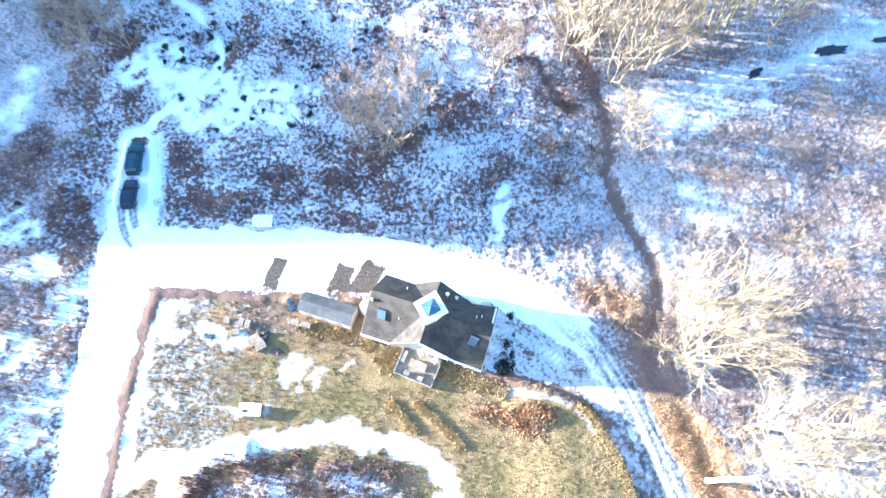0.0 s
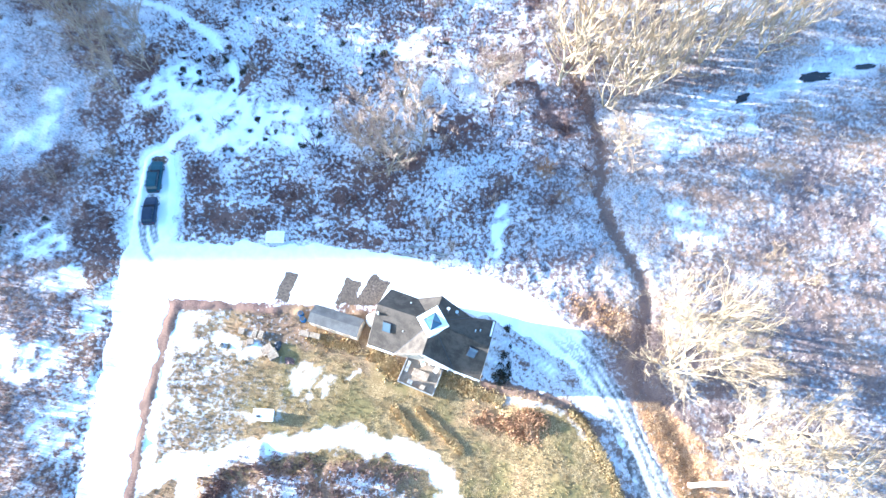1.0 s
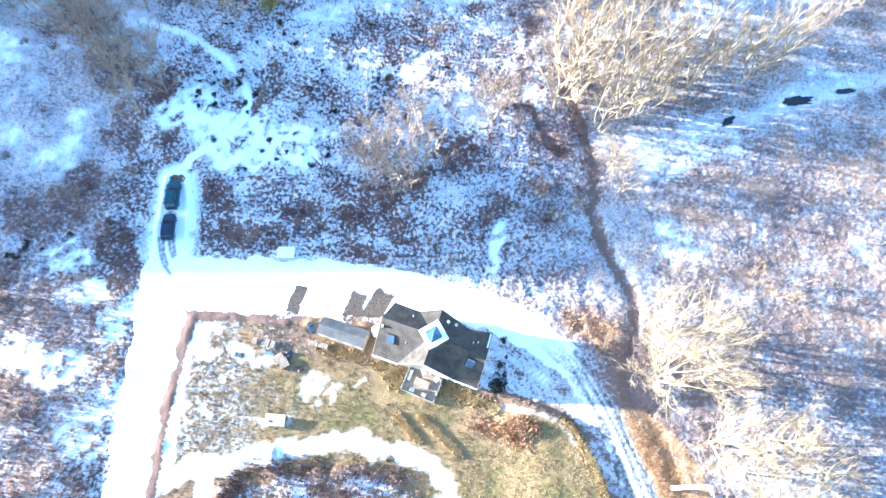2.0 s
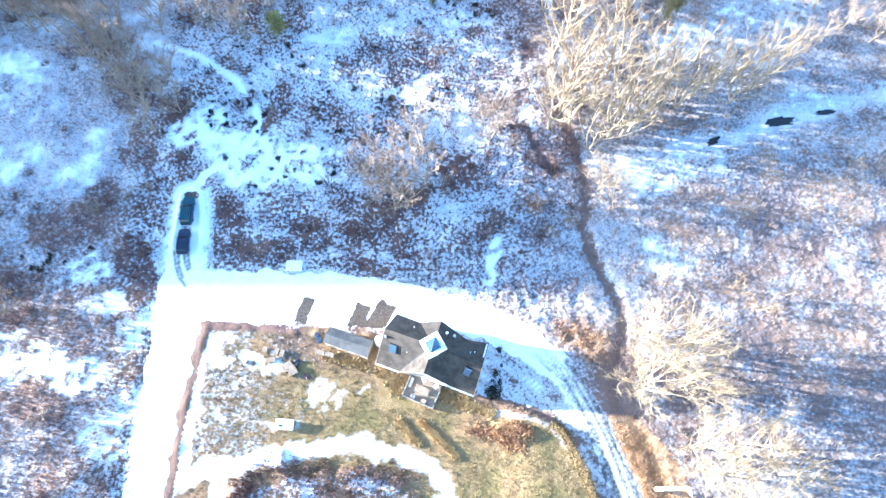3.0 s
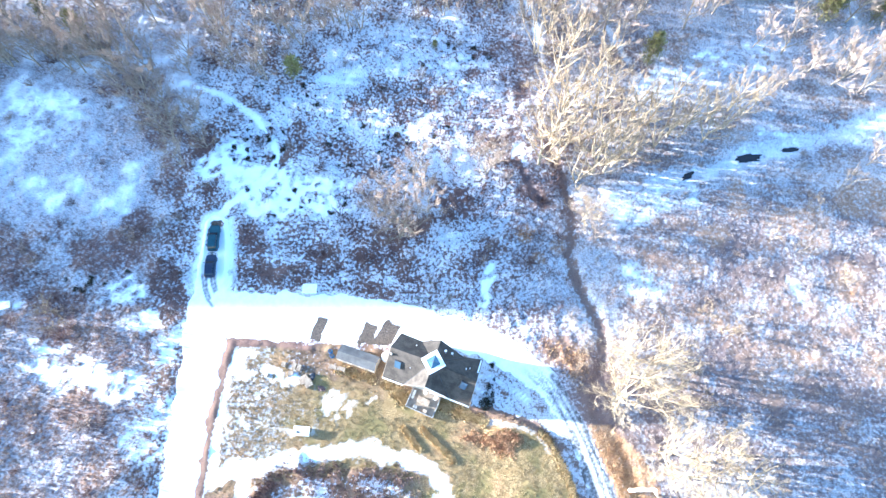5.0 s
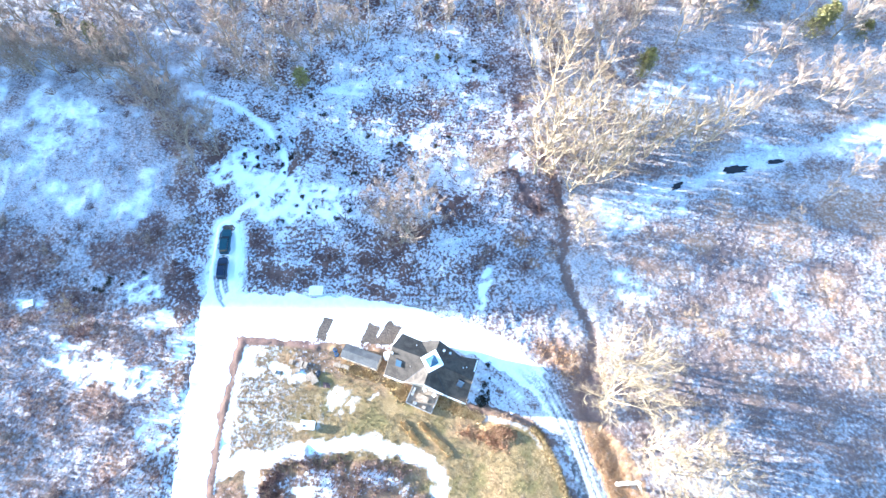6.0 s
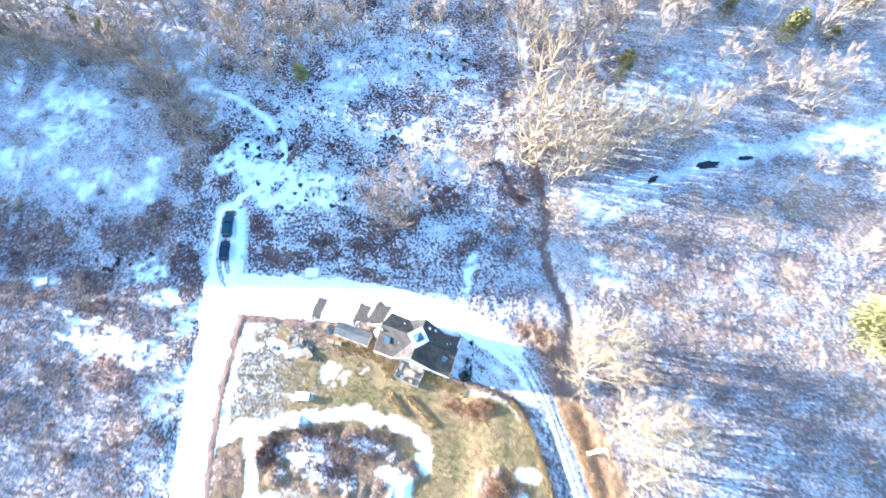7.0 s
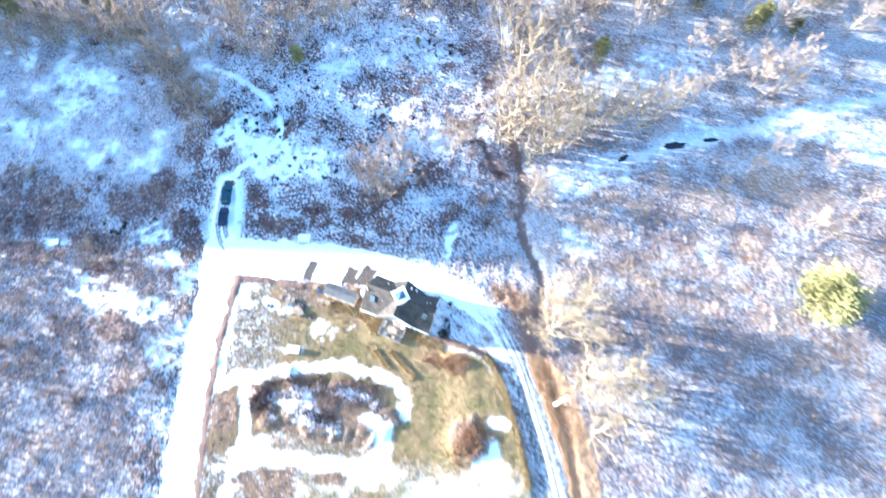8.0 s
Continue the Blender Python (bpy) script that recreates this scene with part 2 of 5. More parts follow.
LAWN = [(-36.5, 20.6), (-19, 19.8), (-10, 17), (-6, 14), (6, 11.5), (14, 8.6), (17.6, 6.2), (20.2, 1), (22.5, -6), (25, -16), (27, -45), (-36, -45)]
YARD = [(4, 20.5), (7, 19.6), (11, 17.8), (13.6, 16), (17, 13), (19.5, 9), (21.4, 5), (23, -1), (24.5, -8), (22.5, -6), (21, 0), (19, 4), (16, 7.6), (10, 10.2), (4, 11)]
BANK = [(23.2, 9), (25.5, 3), (28.5, -5), (31, -14), (35, -45), (41, -45), (37, -12), (33, 2), (30, 6), (27, 9)]


def road_inside(x, y):
    """Metres inside the drive's edge; negative outside."""
    d = np.minimum(np.minimum(line_dist(x, y, ROAD), line_dist(x, y, LANE)), line_dist(x, y, CAR_PAD))
    return -d + (fbm(x, y, 0.5, 5) - 0.5) * 1.6 + (fbm(x, y, 1.8, 9, 2) - 0.5) * 0.5


def land(x, y):
    """Height, cover (snow, grass, rust) and packing of the ground at x, y."""
    WARP.clear()
    WARP[x.size] = (fbm(x, y, 0.4, 70) - 0.5) * 1.6, (fbm(x, y, 0.4, 71) - 0.5) * 1.6
    big, mid, small = fbm(x, y, 0.06, 1), fbm(x, y, 0.22, 2), fbm(x, y, 0.9, 3, 3)
    road = road_inside(x, y)
    lawn = inside(x, y, LAWN).astype(float)
    yard = inside(x, y, YARD).astype(float)
    bank = inside(x, y, BANK).astype(float)
    ditch, stream = line_dist(x, y, DITCH), line_dist(x, y, STREAM)
    # rough fields
    snow = 0.53 + (mid - 0.5) * 0.55 + (big - 0.5) * 0.2
    rust = np.clip((fbm(x, y, 0.11, 31) - 0.54) * 3, 0.0, 0.2) * sm(10, 30, x)
    patch = fbm(x, y, 0.32, 55, 3) - 0.5
    snow = snow + patch * 0.55 * sm(20, 32, x) + sm(26, 38, x) * (0.02 * sm(30, 20, y) - 0.09)
    rust = rust + np.clip(-patch, 0, 0.3) * 0.3 * sm(20, 32, x)
    grass = np.zeros_like(snow)
    packed = np.zeros_like(snow)
    snow = snow + 0.2 * sm(36, 50, x) * sm(48, 56, y) + 0.18 * sm(-46, -54, x) * sm(36, 46, y) + 0.10 * sm(20, 30, x) - (mid - 0.5) * 0.3 * sm(20, 30, x) - 0.15 * sm(24, 34, x)

    def lay(mask, s, g=None, r=None, p=None):
        nonlocal snow, grass, rust, packed
        snow = snow * (1 - mask) + s * mask
        grass = grass if g is None else grass * (1 - mask) + g * mask
        rust = rust if r is None else rust * (1 - mask) + r * mask
        packed = packed if p is None else packed * (1 - mask) + p * mask

    # west field, brown weeds with snow tongues
    west = sm(-43, -46, x) * sm(27, 20, y)
    lay(west, 0.50 + (mid - 0.5) * 0.45, r=np.clip((fbm(x, y, 0.15, 40) - 0.47) * 1.4, 0, 0.28))
    for cx, cy, rx, ry, tn in ((-61, 14.6, 9.5, 2.6, -8), (-53, 13.2, 4.5, 2.2, -5), (-51, 24, 4.5, 1.6, 0), (-46, 20, 3, 3.5, 0), (-67, 20, 4, 1.5, -20), (-47, 4, 3, 4, 20), (-55, 29, 4, 3, 20), (-76, 26, 4, 1.2, 10)):
        lay(blob(x, y, cx, cy, rx, ry, tn) * sm(0.40, 0.66, small + 0.12) * (1.0 if rx > 4.2 else 0.75), 0.95, p=0.4)
    for cx, cy, rx, ry in ((-64, 21.5, 4, 2), (-67, 27, 5, 3), (-58, 9, 4, 3), (-57, 40, 4, 5), (-49, 32, 3, 4), (-86, 35, 8, 9), (-80, 24, 7, 2), (-62, 36, 5, 4)):
        lay(blob(x, y, cx, cy, rx, ry) * 0.8, 0.12 + small * 0.3)
    # field north of the drive
    for cx, cy, rx, ry, tn in ((-34.5, 37.5, 3, 5.5, 0), (-28.5, 33, 6, 2.2, -5), (-17, 36, 9, 2.6, -6), (-7, 34.5, 5, 2.2, -4), (-10, 39.5, 3.5, 2.6, 0), (-44.5, 52, 2.2, 7, 10), (-47, 58, 4, 4, 0), (-53, 62, 5, 4, 30),
                              (-29.5, 60, 1.8, 6, -10), (15.5, 49.5, 2.6, 3.5, 30), (19, 53.5, 3, 4.5, 20), (12.5, 62, 1.4, 10, -8), (14.2, 75, 1.8, 12, 0), (2, 47, 5, 3, 0), (-5, 43, 4, 2, 10), (-13, 31, 8, 1.2, -4), (9, 39, 3, 4, 0)):
        lay(blob(x, y, cx, cy, rx, ry, tn) * sm(0.2, 0.6, small) * 0.8, 0.12 + mid * 0.35, r=0.0)
    for cx, cy, rx, ry, tn in ((-32, 49.0, 6.5, 5.0, 10), (-25.5, 48.2, 7.5, 4.6, -8), (-20.5, 49.5, 4, 3, 0), (-44, 54.5, 4.5, 2.6, 0), (-38, 53.5, 4, 2.5, 0), (-41, 58, 3.5, 2, 0), (-8, 62.8, 3.2, 2, 20), (7.6, 33.2, 1.3, 2.8, -15), (6.8, 29.8, 0.9, 2.4, -10),
                              (13.5, 58, 1.5, 2.5, 0), (-79, 63, 9, 6, 10), (-22, 75, 6, 2, 5), (4, 79, 6, 2, 0)):
        lay(blob(x, y, cx, cy, rx, ry, tn) * sm(0.36, 0.64, small + 0.1) * (0.55 if cy > 60 else 1.0), 0.93, p=0.4)
    lay((1 - sm(0.4, 1.0, line_dist(x, y, TRAIL) + (small - 0.5) * 0.9)) * (1 - 0.35 * sm(54, 62, y)), 0.97, p=0.8)
    lay(sm(-1.6, -0.5, -line_dist(x, y, CAR_PAD) + (small - 0.5)) * sm(28, 31, y) * (small > 0.36), 0.85)
    lay((1 - sm(0.3, 0.9, line_dist(x, y, [(-84, 27), (-85.5, 40), (-88, 56)]) + (small - 0.5) * 0.9)) * 0.6, 0.85)
    for cx, cy, rx, ry, tn in ((23, 57, 8, 5, 20), (21, 66, 6, 9, 0), (30, 60, 9, 4, 25), (20, 80, 5, 9, 0), (42, 63, 8, 3, 25)):
        lay(blob(x, y, cx, cy, rx, ry, tn) * 0.7, 0.26 + mid * 0.35, r=0.1)
    for line in ([(24, 108), (27.6, 100.9), (31.3, 91.3), (34.1, 85.1), (36, 80)], [(14.5, 104), (15.5, 98.8), (18.5, 86.2), (19, 80)]):
        lay((1 - sm(0.3, 1.0, line_dist(x, y, line) + (small - 0.5) * 1.4)) * 0.7, 0.85, r=0.0, p=0.4)
    for cx, cy, rx, ry in ((-52, 52.5, 3.5, 5), (-57, 65, 4, 5), (-64, 72, 6, 4), (-80, 34, 6, 7), (-53.5, 37.5, 3, 3.5), (-46.5, 26.5, 2, 4)):
        lay(blob(x, y, cx, cy, rx, ry) * 0.75, 0.16 + small * 0.3)
    # flats by the stream
    for cx, cy, rx, ry, tn in ((38, 49.5, 11, 3.6, 3), (33, 45, 4, 2.5, 0), (35, 33, 3.4, 5, 15), (62, 61, 9, 3, 12), (82, 63.5, 8, 4, 14), (92, 66, 9, 5, 14), (105, 60, 12, 5, 0), (42, 74, 8, 4, 25), (57, 80, 12, 3.4, 15), (61, 32, 0.8, 3.4, 20)):
        lay(blob(x, y, cx, cy, rx, ry, tn) * 0.9, 0.70 + (small - 0.5) * 0.9, p=0.32)
    for cx, cy, rx, ry in ((53.5, 51.3, 2, 2.4), (61.3, 45.3, 3.5, 2.5), (43.3, 35.4, 2.6, 2), (40.5, 39.9, 2, 1.6), (65.5, 40.7, 3.4, 2.2), (45.5, 26.6, 3, 2), (54, 47, 2, 2), (48, 42, 3, 2), (70, 34, 4, 3), (66, 45, 4, 3), (85, 44, 6, 5), (75, 18, 6, 3), (78, 50, 7, 4), (60, 20, 4, 2), (14.3, 41.2, 1.4, 1.1), (20.5, 39.5, 1.5, 1.3), (17, 37, 1.2, 1), (90, 28, 7, 5)):
        lay(blob(x, y, cx, cy, rx, ry) * 0.75, 0.22 + small * 0.3, r=0.55)
    lay(sm(2.4, 0.8, stream + (small - 0.5) * 3.5) * sm(30, 42, x) * 0.7, 0.82, r=0.0, p=0.4)
    lay(sm(1.05, 0.4, ditch + (small - 0.5) * 1.9) * (0.6 + 0.4 * sm(0.4, 0.56, mid)), 0.04 + small * 0.1, r=0.16)
    lay(sm(1.1, 0.4, line_dist(x, y, [(13.0, 56.5), (15.6, 51.5), (18.2, 47.6)]) + (small - 0.5) * 1.6) * 0.75, 0.1, r=0.0)
    lay(sm(3.4, 1.6, ditch + (small - 0.5) * 2) * sm(24, 17, y) * (1 - bank), 0.12, r=0.15)
    lay(blob(x, y, 20.5, 19.4, 4.6, 2.4, -28) * 0.85, 0.1 + small * 0.2, r=0.35)
    lay(bank * sm(-0.2, 0.5, -road), 0.06 + np.clip(mid - 0.55, 0, 1), r=0.9)
    # lawn
    thin = sm(-13, -31, x + (mid - 0.5) * 16) * 0.42 * sm(-4, 4, y)
    thin = np.maximum(thin, sm(-9, -16, y) * (0.5 + (mid - 0.5)))
    lay(lawn, thin + (small - 0.5) * 0.5 * (thin > 0.1), g=0.95 - 0.45 * sm(-18, -33, x), r=np.clip((mid - 0.52) * 2.2, 0, 0.45), p=0.35)
    for cx, cy, rx, ry, tn in ((-17.8, 12.2, 2.2, 1.6, 10), (-15.6, 9.6, 1.6, 1.0, 0), (-11.6, 12.4, 1.0, 1.7, -25), (-26, 15.6, 3.6, 1.4, -12), (-17, 11, 3, 2, 0), (-22.2, 6.9, 2.0, 1.0, 0), (-11.3, 4.9, 1.8, 1.6, 0), (-4.6, 2.8, 2.2, 1.8, -30), (-33, 17.5, 2, 2.5, 0), (10.8, 4.6, 0.5, 1.0, 20)):
        lay(lawn * blob(x, y, cx, cy, rx, ry, tn) * sm(0.40, 0.62, small + 0.08), 0.97)
    lay(lawn * sm(1.7, 0.7, line_dist(x, y, BAND) + (small - 0.5) * 2.0), 1.0, p=0.6)
    lay(lawn * blob(x, y, -15, -11, 15, 3.0, -4) * 0.9, 0.36 + (mid - 0.5) * 0.6, g=0.6, p=0.3)
    lay(lawn * sm(1.7, 0.5, line_dist(x, y, LOOP) + (small - 0.5) * 1.6), 0.97, p=0.6)
    isle = lawn * np.maximum(blob(x, y, -16.5, -3.9, 12.4, 5.2, -6), blob(x, y, -7, -5, 7.4, 4.6, -18))
    lay(isle, 0.42 + (mid - 0.5) * 1.2, g=0.1, r=0.15 + np.clip(0.5 - mid, 0, 1), p=0)
    lay(isle * sm(0.9, 0.25, np.abs(np.hypot((x + 15) / 14, (y + 3.8) / 5.6) - 0.92) * 5) * sm(0.35, 0.6, mid + 0.1) * sm(-6, -1, y), 0.2, g=0.0, r=0.15)
    lay(sm(1.7, 0.6, line_dist(x, y, [(-28, -3.4), (-26.4, -6.6), (-20, -8.2), (-12, -9.6), (-7, -9.4)]) + (small - 0.5) * 1.4) * 0.85, 0.16 + small * 0.2, g=0.15, r=0.3, p=0)
    lay(blob(x, y, -21.5, -3.6, 1.7, 1.1), 0.95)
    lay(blob(x, y, -6.2, -5.2, 2.2, 1.0), 0.8)
    for cx, cy, rx, ry in ((-2.8, -9.3, 2.4, 3.0), (-4, -15, 4.5, 3), (-27, -12, 4, 3), (-17, -13.6, 8, 1.4), (18.6, -4.6, 2.6, 1.4), (17, -12, 3, 3.5), (10, -18, 6, 3)):
        lay(lawn * blob(x, y, cx, cy, rx, ry), 0.95, p=0.5)
    for cx, cy, rx, ry in ((-22.6, -19, 6.4, 4.3), (-12.4, -16.2, 3.3, 1.1), (-34, -6.2, 2.4, 3.6), (13.6, -7.6, 3.6, 3.6)):
        lay(blob(x, y, cx, cy, rx, ry), 0.14 + mid * 0.25, g=0.1, r=0.3, p=0)
    lay(sm(1.1, 0.6, line_dist(x, y, EAST_PATH) + (small - 0.5) * 0.8) * 0.85, 0.82, p=0.5)
    lay(yard, 0.66 - 0.14 * sm(9, 6, y) + (fbm(x * 0.6 + y * 0.8, (y * 0.6 - x * 0.8) * 0.25, 1.3, 44, 3) - 0.5) * 0.9, g=0.15, r=0, p=0.2)
    lay(sm(0.9, 0.4, line_dist(x, y, [(5, 10.4), (9, 10.2), (15, 8.4), (18.5, 5)]) + (small - 0.5) * 0.5), 0.06, g=0.0, r=0.25)
    # bare strips along the lawn's edges
    edge = line_dist(x, y, HEDGE)
    lay(sm(1.5, 1.0, edge), 0.75, g=0.3)
    lay(sm(1.2, 0.75, edge + (small - 0.5) * 0.5), 0.05, g=0.0, r=0.16)
    lay(sm(0.9, 0.4, line_dist(x, y, [(-36, 20.9), (-28, 20.7), (-19, 19.8)]) + (small - 0.5) * 0.5), 0.08, g=0.0, r=0.1)
    lay(blob(x, y, -12, 17.0, 9, 3.5, -12) * 0.8, 0.05, g=0.6, r=0.25)
    lay(blob(x, y, -21, 17.5, 4, 2, -10) * 0.7, 0.35, g=0.1)
    # heights
    open_ground = np.clip(1 - packed - 0.6 * lawn - 0.5 * yard, 0, 1) * (1 - sm(-1.0, 0.4, road))
    h = (big - 0.5) * 1.2 * sm(0.0, 8.0, -road) * (1 - lawn)
    h = h + open_ground * (1 - 0.78 * sm(16, 32, x)) * (1 - 0.55 * sm(-43, -48, x) * sm(29, 24, y)) * ((fbm(x, y, 0.8, 51, 3) - 0.5) * 0.7 + (vnoise(x * 2.1, y * 2.1, 60) - 0.5) * 0.22) + (1 - open_ground) * (mid - 0.5) * 0.08
    h = h - 0.55 * (1 - 0.6 * bank) * (1 - sm(0.2, 1.6, ditch)) - 0.3 * (1 - sm(0.1, 1.2, line_dist(x, y, [(13.0, 56.5), (15.6, 51.5), (18.2, 47.6)]))) - 0.5 * (1 - sm(0.5, 3.0, stream)) + 0.22 * (1 - sm(0.3, 1.3, edge)) * (0.9 + 0.15 * (mid - 0.5)) + 0.3 * (1 - sm(0.2, 0.9, line_dist(x, y, [(-35.5, 20.9), (-28, 20.7), (-19, 19.8)])))
    h = h + isle * 0.5 + 0.5 * blob(x, y, 13, -8.0, 3.4, 3.4) + 0.6 * blob(x, y, 9.8, 6.1, 2.6, 1.2, -10)
    h = h + 0.65 * lawn * sm(6, 14, x) * sm(-30, -10, y) + 0.15 * (fbm(x, y, 0.7, 96, 2) - 0.5) * lawn * sm(6, 14, x)
    far = sm(140, 900, np.hypot(x, y - 40))
    h = h * (1 - far) + far * (big - 0.4) * 20
    # unseen bare rise far west and north-west, shaped to shade the north field
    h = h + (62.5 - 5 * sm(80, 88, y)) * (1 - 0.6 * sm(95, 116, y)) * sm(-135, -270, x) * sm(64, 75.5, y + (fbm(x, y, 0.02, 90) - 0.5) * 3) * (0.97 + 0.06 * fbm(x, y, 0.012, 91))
    h = np.where(road > -1.2, h * sm(-0.0, -1.2, road), h)
    return h, np.clip(snow, 0, 1), np.clip(grass, 0, 1), np.clip(rust, 0, 1), np.clip(packed, 0, 1), road


def spread(lo, hi, step, reach):
    """Even steps from lo to hi, then growing steps out to reach on both sides."""
    mid = list(np.arange(lo, hi + step / 2, step))
    out, d = [], step
    p = 0.0
    while p < reach:
        d *= 1.22
        p += d
        out.append(p)
    return np.array([lo - o for o in reversed(out)] + mid + [hi + o for o in out])


def sheet_mesh(name, xs, ys, z, keep=None):
    nx, ny = len(xs), len(ys)
    gx, gy = np.meshgrid(xs, ys)
    verts = np.stack([gx, gy, z], -1).reshape(-1, 3)
    i = (np.arange(ny - 1)[:, None] * nx + np.arange(nx - 1)[None, :])
    if keep is not None:
        i = i[keep[:-1, :-1] | keep[1:, :-1] | keep[:-1, 1:] | keep[1:, 1:]]
    i = i.reshape(-1)
    quads = np.stack([i, i + 1, i + 1 + nx, i + nx], -1)
    used = np.unique(quads)
    back = np.full(nx * ny, -1)
    back[used] = np.arange(len(used))
    me = bpy.data.meshes.new(name)
    me.vertices.add(len(used))
    me.vertices.foreach_set("co", verts[used].astype(np.float32).ravel())
    quads = back[quads]
    me.loops.add(quads.size)
    me.loops.foreach_set("vertex_index", quads.astype(np.int32).ravel())
    me.polygons.add(len(quads))
    me.polygons.foreach_set("loop_start", np.arange(0, quads.size, 4, dtype=np.int32))
    me.polygons.foreach_set("use_smooth", np.ones(len(quads), bool))
    me.update(calc_edges=True)
    return me, used


def float_attr(me, name, values):
    a = me.attributes.new(name, "FLOAT", "POINT")
    a.data.foreach_set("value", np.asarray(values, np.float32))


GX, GY = spread(-114, 118, 0.45, 2600), spread(-30, 112, 0.45, 2600)
gxx, gyy = np.meshgrid(GX, GY)
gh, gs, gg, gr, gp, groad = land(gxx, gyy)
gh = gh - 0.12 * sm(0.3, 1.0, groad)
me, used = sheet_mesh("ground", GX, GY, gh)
col = me.attributes.new("cover", "FLOAT_COLOR", "POINT")
col.data.foreach_set("color", np.stack([gs, gg, gr, np.ones_like(gs)], -1).reshape(-1, 4)[used].astype(np.float32).ravel())
float_attr(me, "packed", gp.ravel()[used])
me.materials.append(GROUND)
tagged(new("ground", me), "rough brushy ground and lawn under patchy snow", "ground", kind="structure")

# drive of packed snow, a few centimetres proud of the ground
RX, RY = np.arange(-47, 38, 0.24), np.arange(-46, 47, 0.24)
rxx, ryy = np.meshgrid(RX, RY)
rin = road_inside(rxx, ryy)
rh = land(rxx, ryy)[0]
rz = rh + np.clip(rin * 0.25, -0.15, 0.05)
rz = rz + 0.35 * np.exp(-((line_dist(rxx, ryy, CAR_PAD) + 0.6) / 0.45) ** 2) * sm(31.5, 34, ryy) * (0.5 + fbm(rxx, ryy, 0.9, 15))
RUTS = [[(-42.4, 32.7), (-41.8, 30.4), (-40.9, 28.4), (-39.7, 27.1)], [(-41.8, 32.7), (-41.2, 30.1), (-40.4, 28.5)], [(-40.9, 32.7), (-40.4, 30.8), (-39.8, 29.6)], [(-40.4, 33.0), (-39.9, 31.2), (-39.5, 30.0)]]
WEST_RUTS = [[(17.6, 13.8), (20.1, 8.9), (21.9, 4.9), (24.2, -2), (26.5, -9), (28.5, -17), (32, -40)], [(18.8, 14.1), (21.4, 9.1), (23.2, 5.1), (25.5, -2), (27.8, -9), (29.8, -17), (33.3, -40)]]


def pad(x, y, p, q, half, ragged=0.0):
    """1 inside a bare rectangle left by a parked car."""
    dx, dy = q[0] - p[0], q[1] - p[1]
    ln = math.hypot(dx, dy)
    u, v = ((x - p[0]) * dx + (y - p[1]) * dy) / ln, ((y - p[1]) * dx - (x - p[0]) * dy) / ln
    d = np.minimum(np.minimum(u, ln - u), half - np.abs(v)) + (fbm(x, y, 1.5, 77, 2) - 0.5) * 0.5 + ragged * (fbm(u * 0.35, v * 2.6, 1.0, 78, 2) - 0.5) * 3.2
    return sm(-0.15, 0.25 + 0.3 * ragged, d)


bare = np.maximum.reduce([pad(rxx, ryy, (-21.7, 21.1), (-20.5, 25.5), 0.95), 0.72 * pad(rxx, ryy, (-13.4, 20.3), (-12.0, 24.6), 1.3, 0.12), 0.7 * pad(rxx, ryy, (-10.9, 19.8), (-8.4, 25.0), 1.6, 0.2),
                          0.75 * blob(rxx, ryy, -1.4, 21.0, 1.7, 1.6), 0.62 * blob(rxx, ryy, -41.4, 42.4, 1.5, 0.7), 0.55 * blob(rxx, ryy, -42.4, 40.0, 0.5, 2.6), 0.5 * blob(rxx, ryy, -41.1, 36.6, 1.2, 0.6), 0.5 * blob(rxx, ryy, -8, 24, 1.6, 0.7, 40), 0.4 * blob(rxx, ryy, -5.5, 23.2, 2, 0.6, -15)])
# wheel tracks and painted shade share this darkening
rut_shade = np.zeros_like(bare)
for line in RUTS:
    rut_shade = np.maximum(rut_shade, 0.9 * sm(0.34, 0.12, line_dist(rxx, ryy, line)))
for line in WEST_RUTS:
    rut_shade = np.maximum(rut_shade, 1.0 * sm(0.45, 0.12, line_dist(rxx, ryy, line)) * (0.6 + fbm(rxx, ryy, 0.3, 8)))
# strip beside the lawn bank: the bank's shade painted dark on the snow
side = line_dist(rxx, ryy, [(19.4, 9), (21.2, 5), (23.3, -2), (25.4, -9), (27, -18), (31, -45)])
rut_shade = np.maximum(rut_shade, 1.2 * sm(2.2, 0.4, side) * sm(0.3, 0.6, fbm(rxx, ryy, 0.5, 81)))
# east edge: brown verge and the shade on it, both put into the colour
east = line_dist(rxx, ryy, [(18.2, 16.4), (20.3, 13.2), (22.4, 9.2), (24.2, 4.8), (26.6, -2), (29, -9), (31.4, -17)])
rut_shade = np.maximum(rut_shade, 1.1 * sm(0.9, 0.2, east) * (0.4 + fbm(rxx, ryy, 0.8, 83)))
# low oval patch on the drive, greyed with the track colour
rut_shade = np.maximum(rut_shade, 0.45 * blob(rxx, ryy, -31, 22.7, 4.2, 1.0) * (0.4 + fbm(rxx, ryy, 1.2, 87)))
# long streaks that follow the bend past the house
streak = sm(0.47, 0.64, fbm(rin * 1.9, (rxx - ryy) * 0.05, 1.0, 85, 3)) * sm(10, 16, rxx) * sm(20, 14, ryy)
rut_shade = np.maximum(rut_shade, 0.75 * streak * (1 - 0.5 * sm(2.5, 5.0, rin)))
me, used = sheet_mesh("road", RX, RY, rz, rin > -0.5)
float_attr(me, "bare", bare.ravel()[used])
float_attr(me, "rut_shade", np.clip(rut_shade, 0, 1).ravel()[used])
me.materials.append(DRIVE)
tagged(new("road", me), "wide drive of bright packed snow with bare parking patches", "driveway", kind="structure")


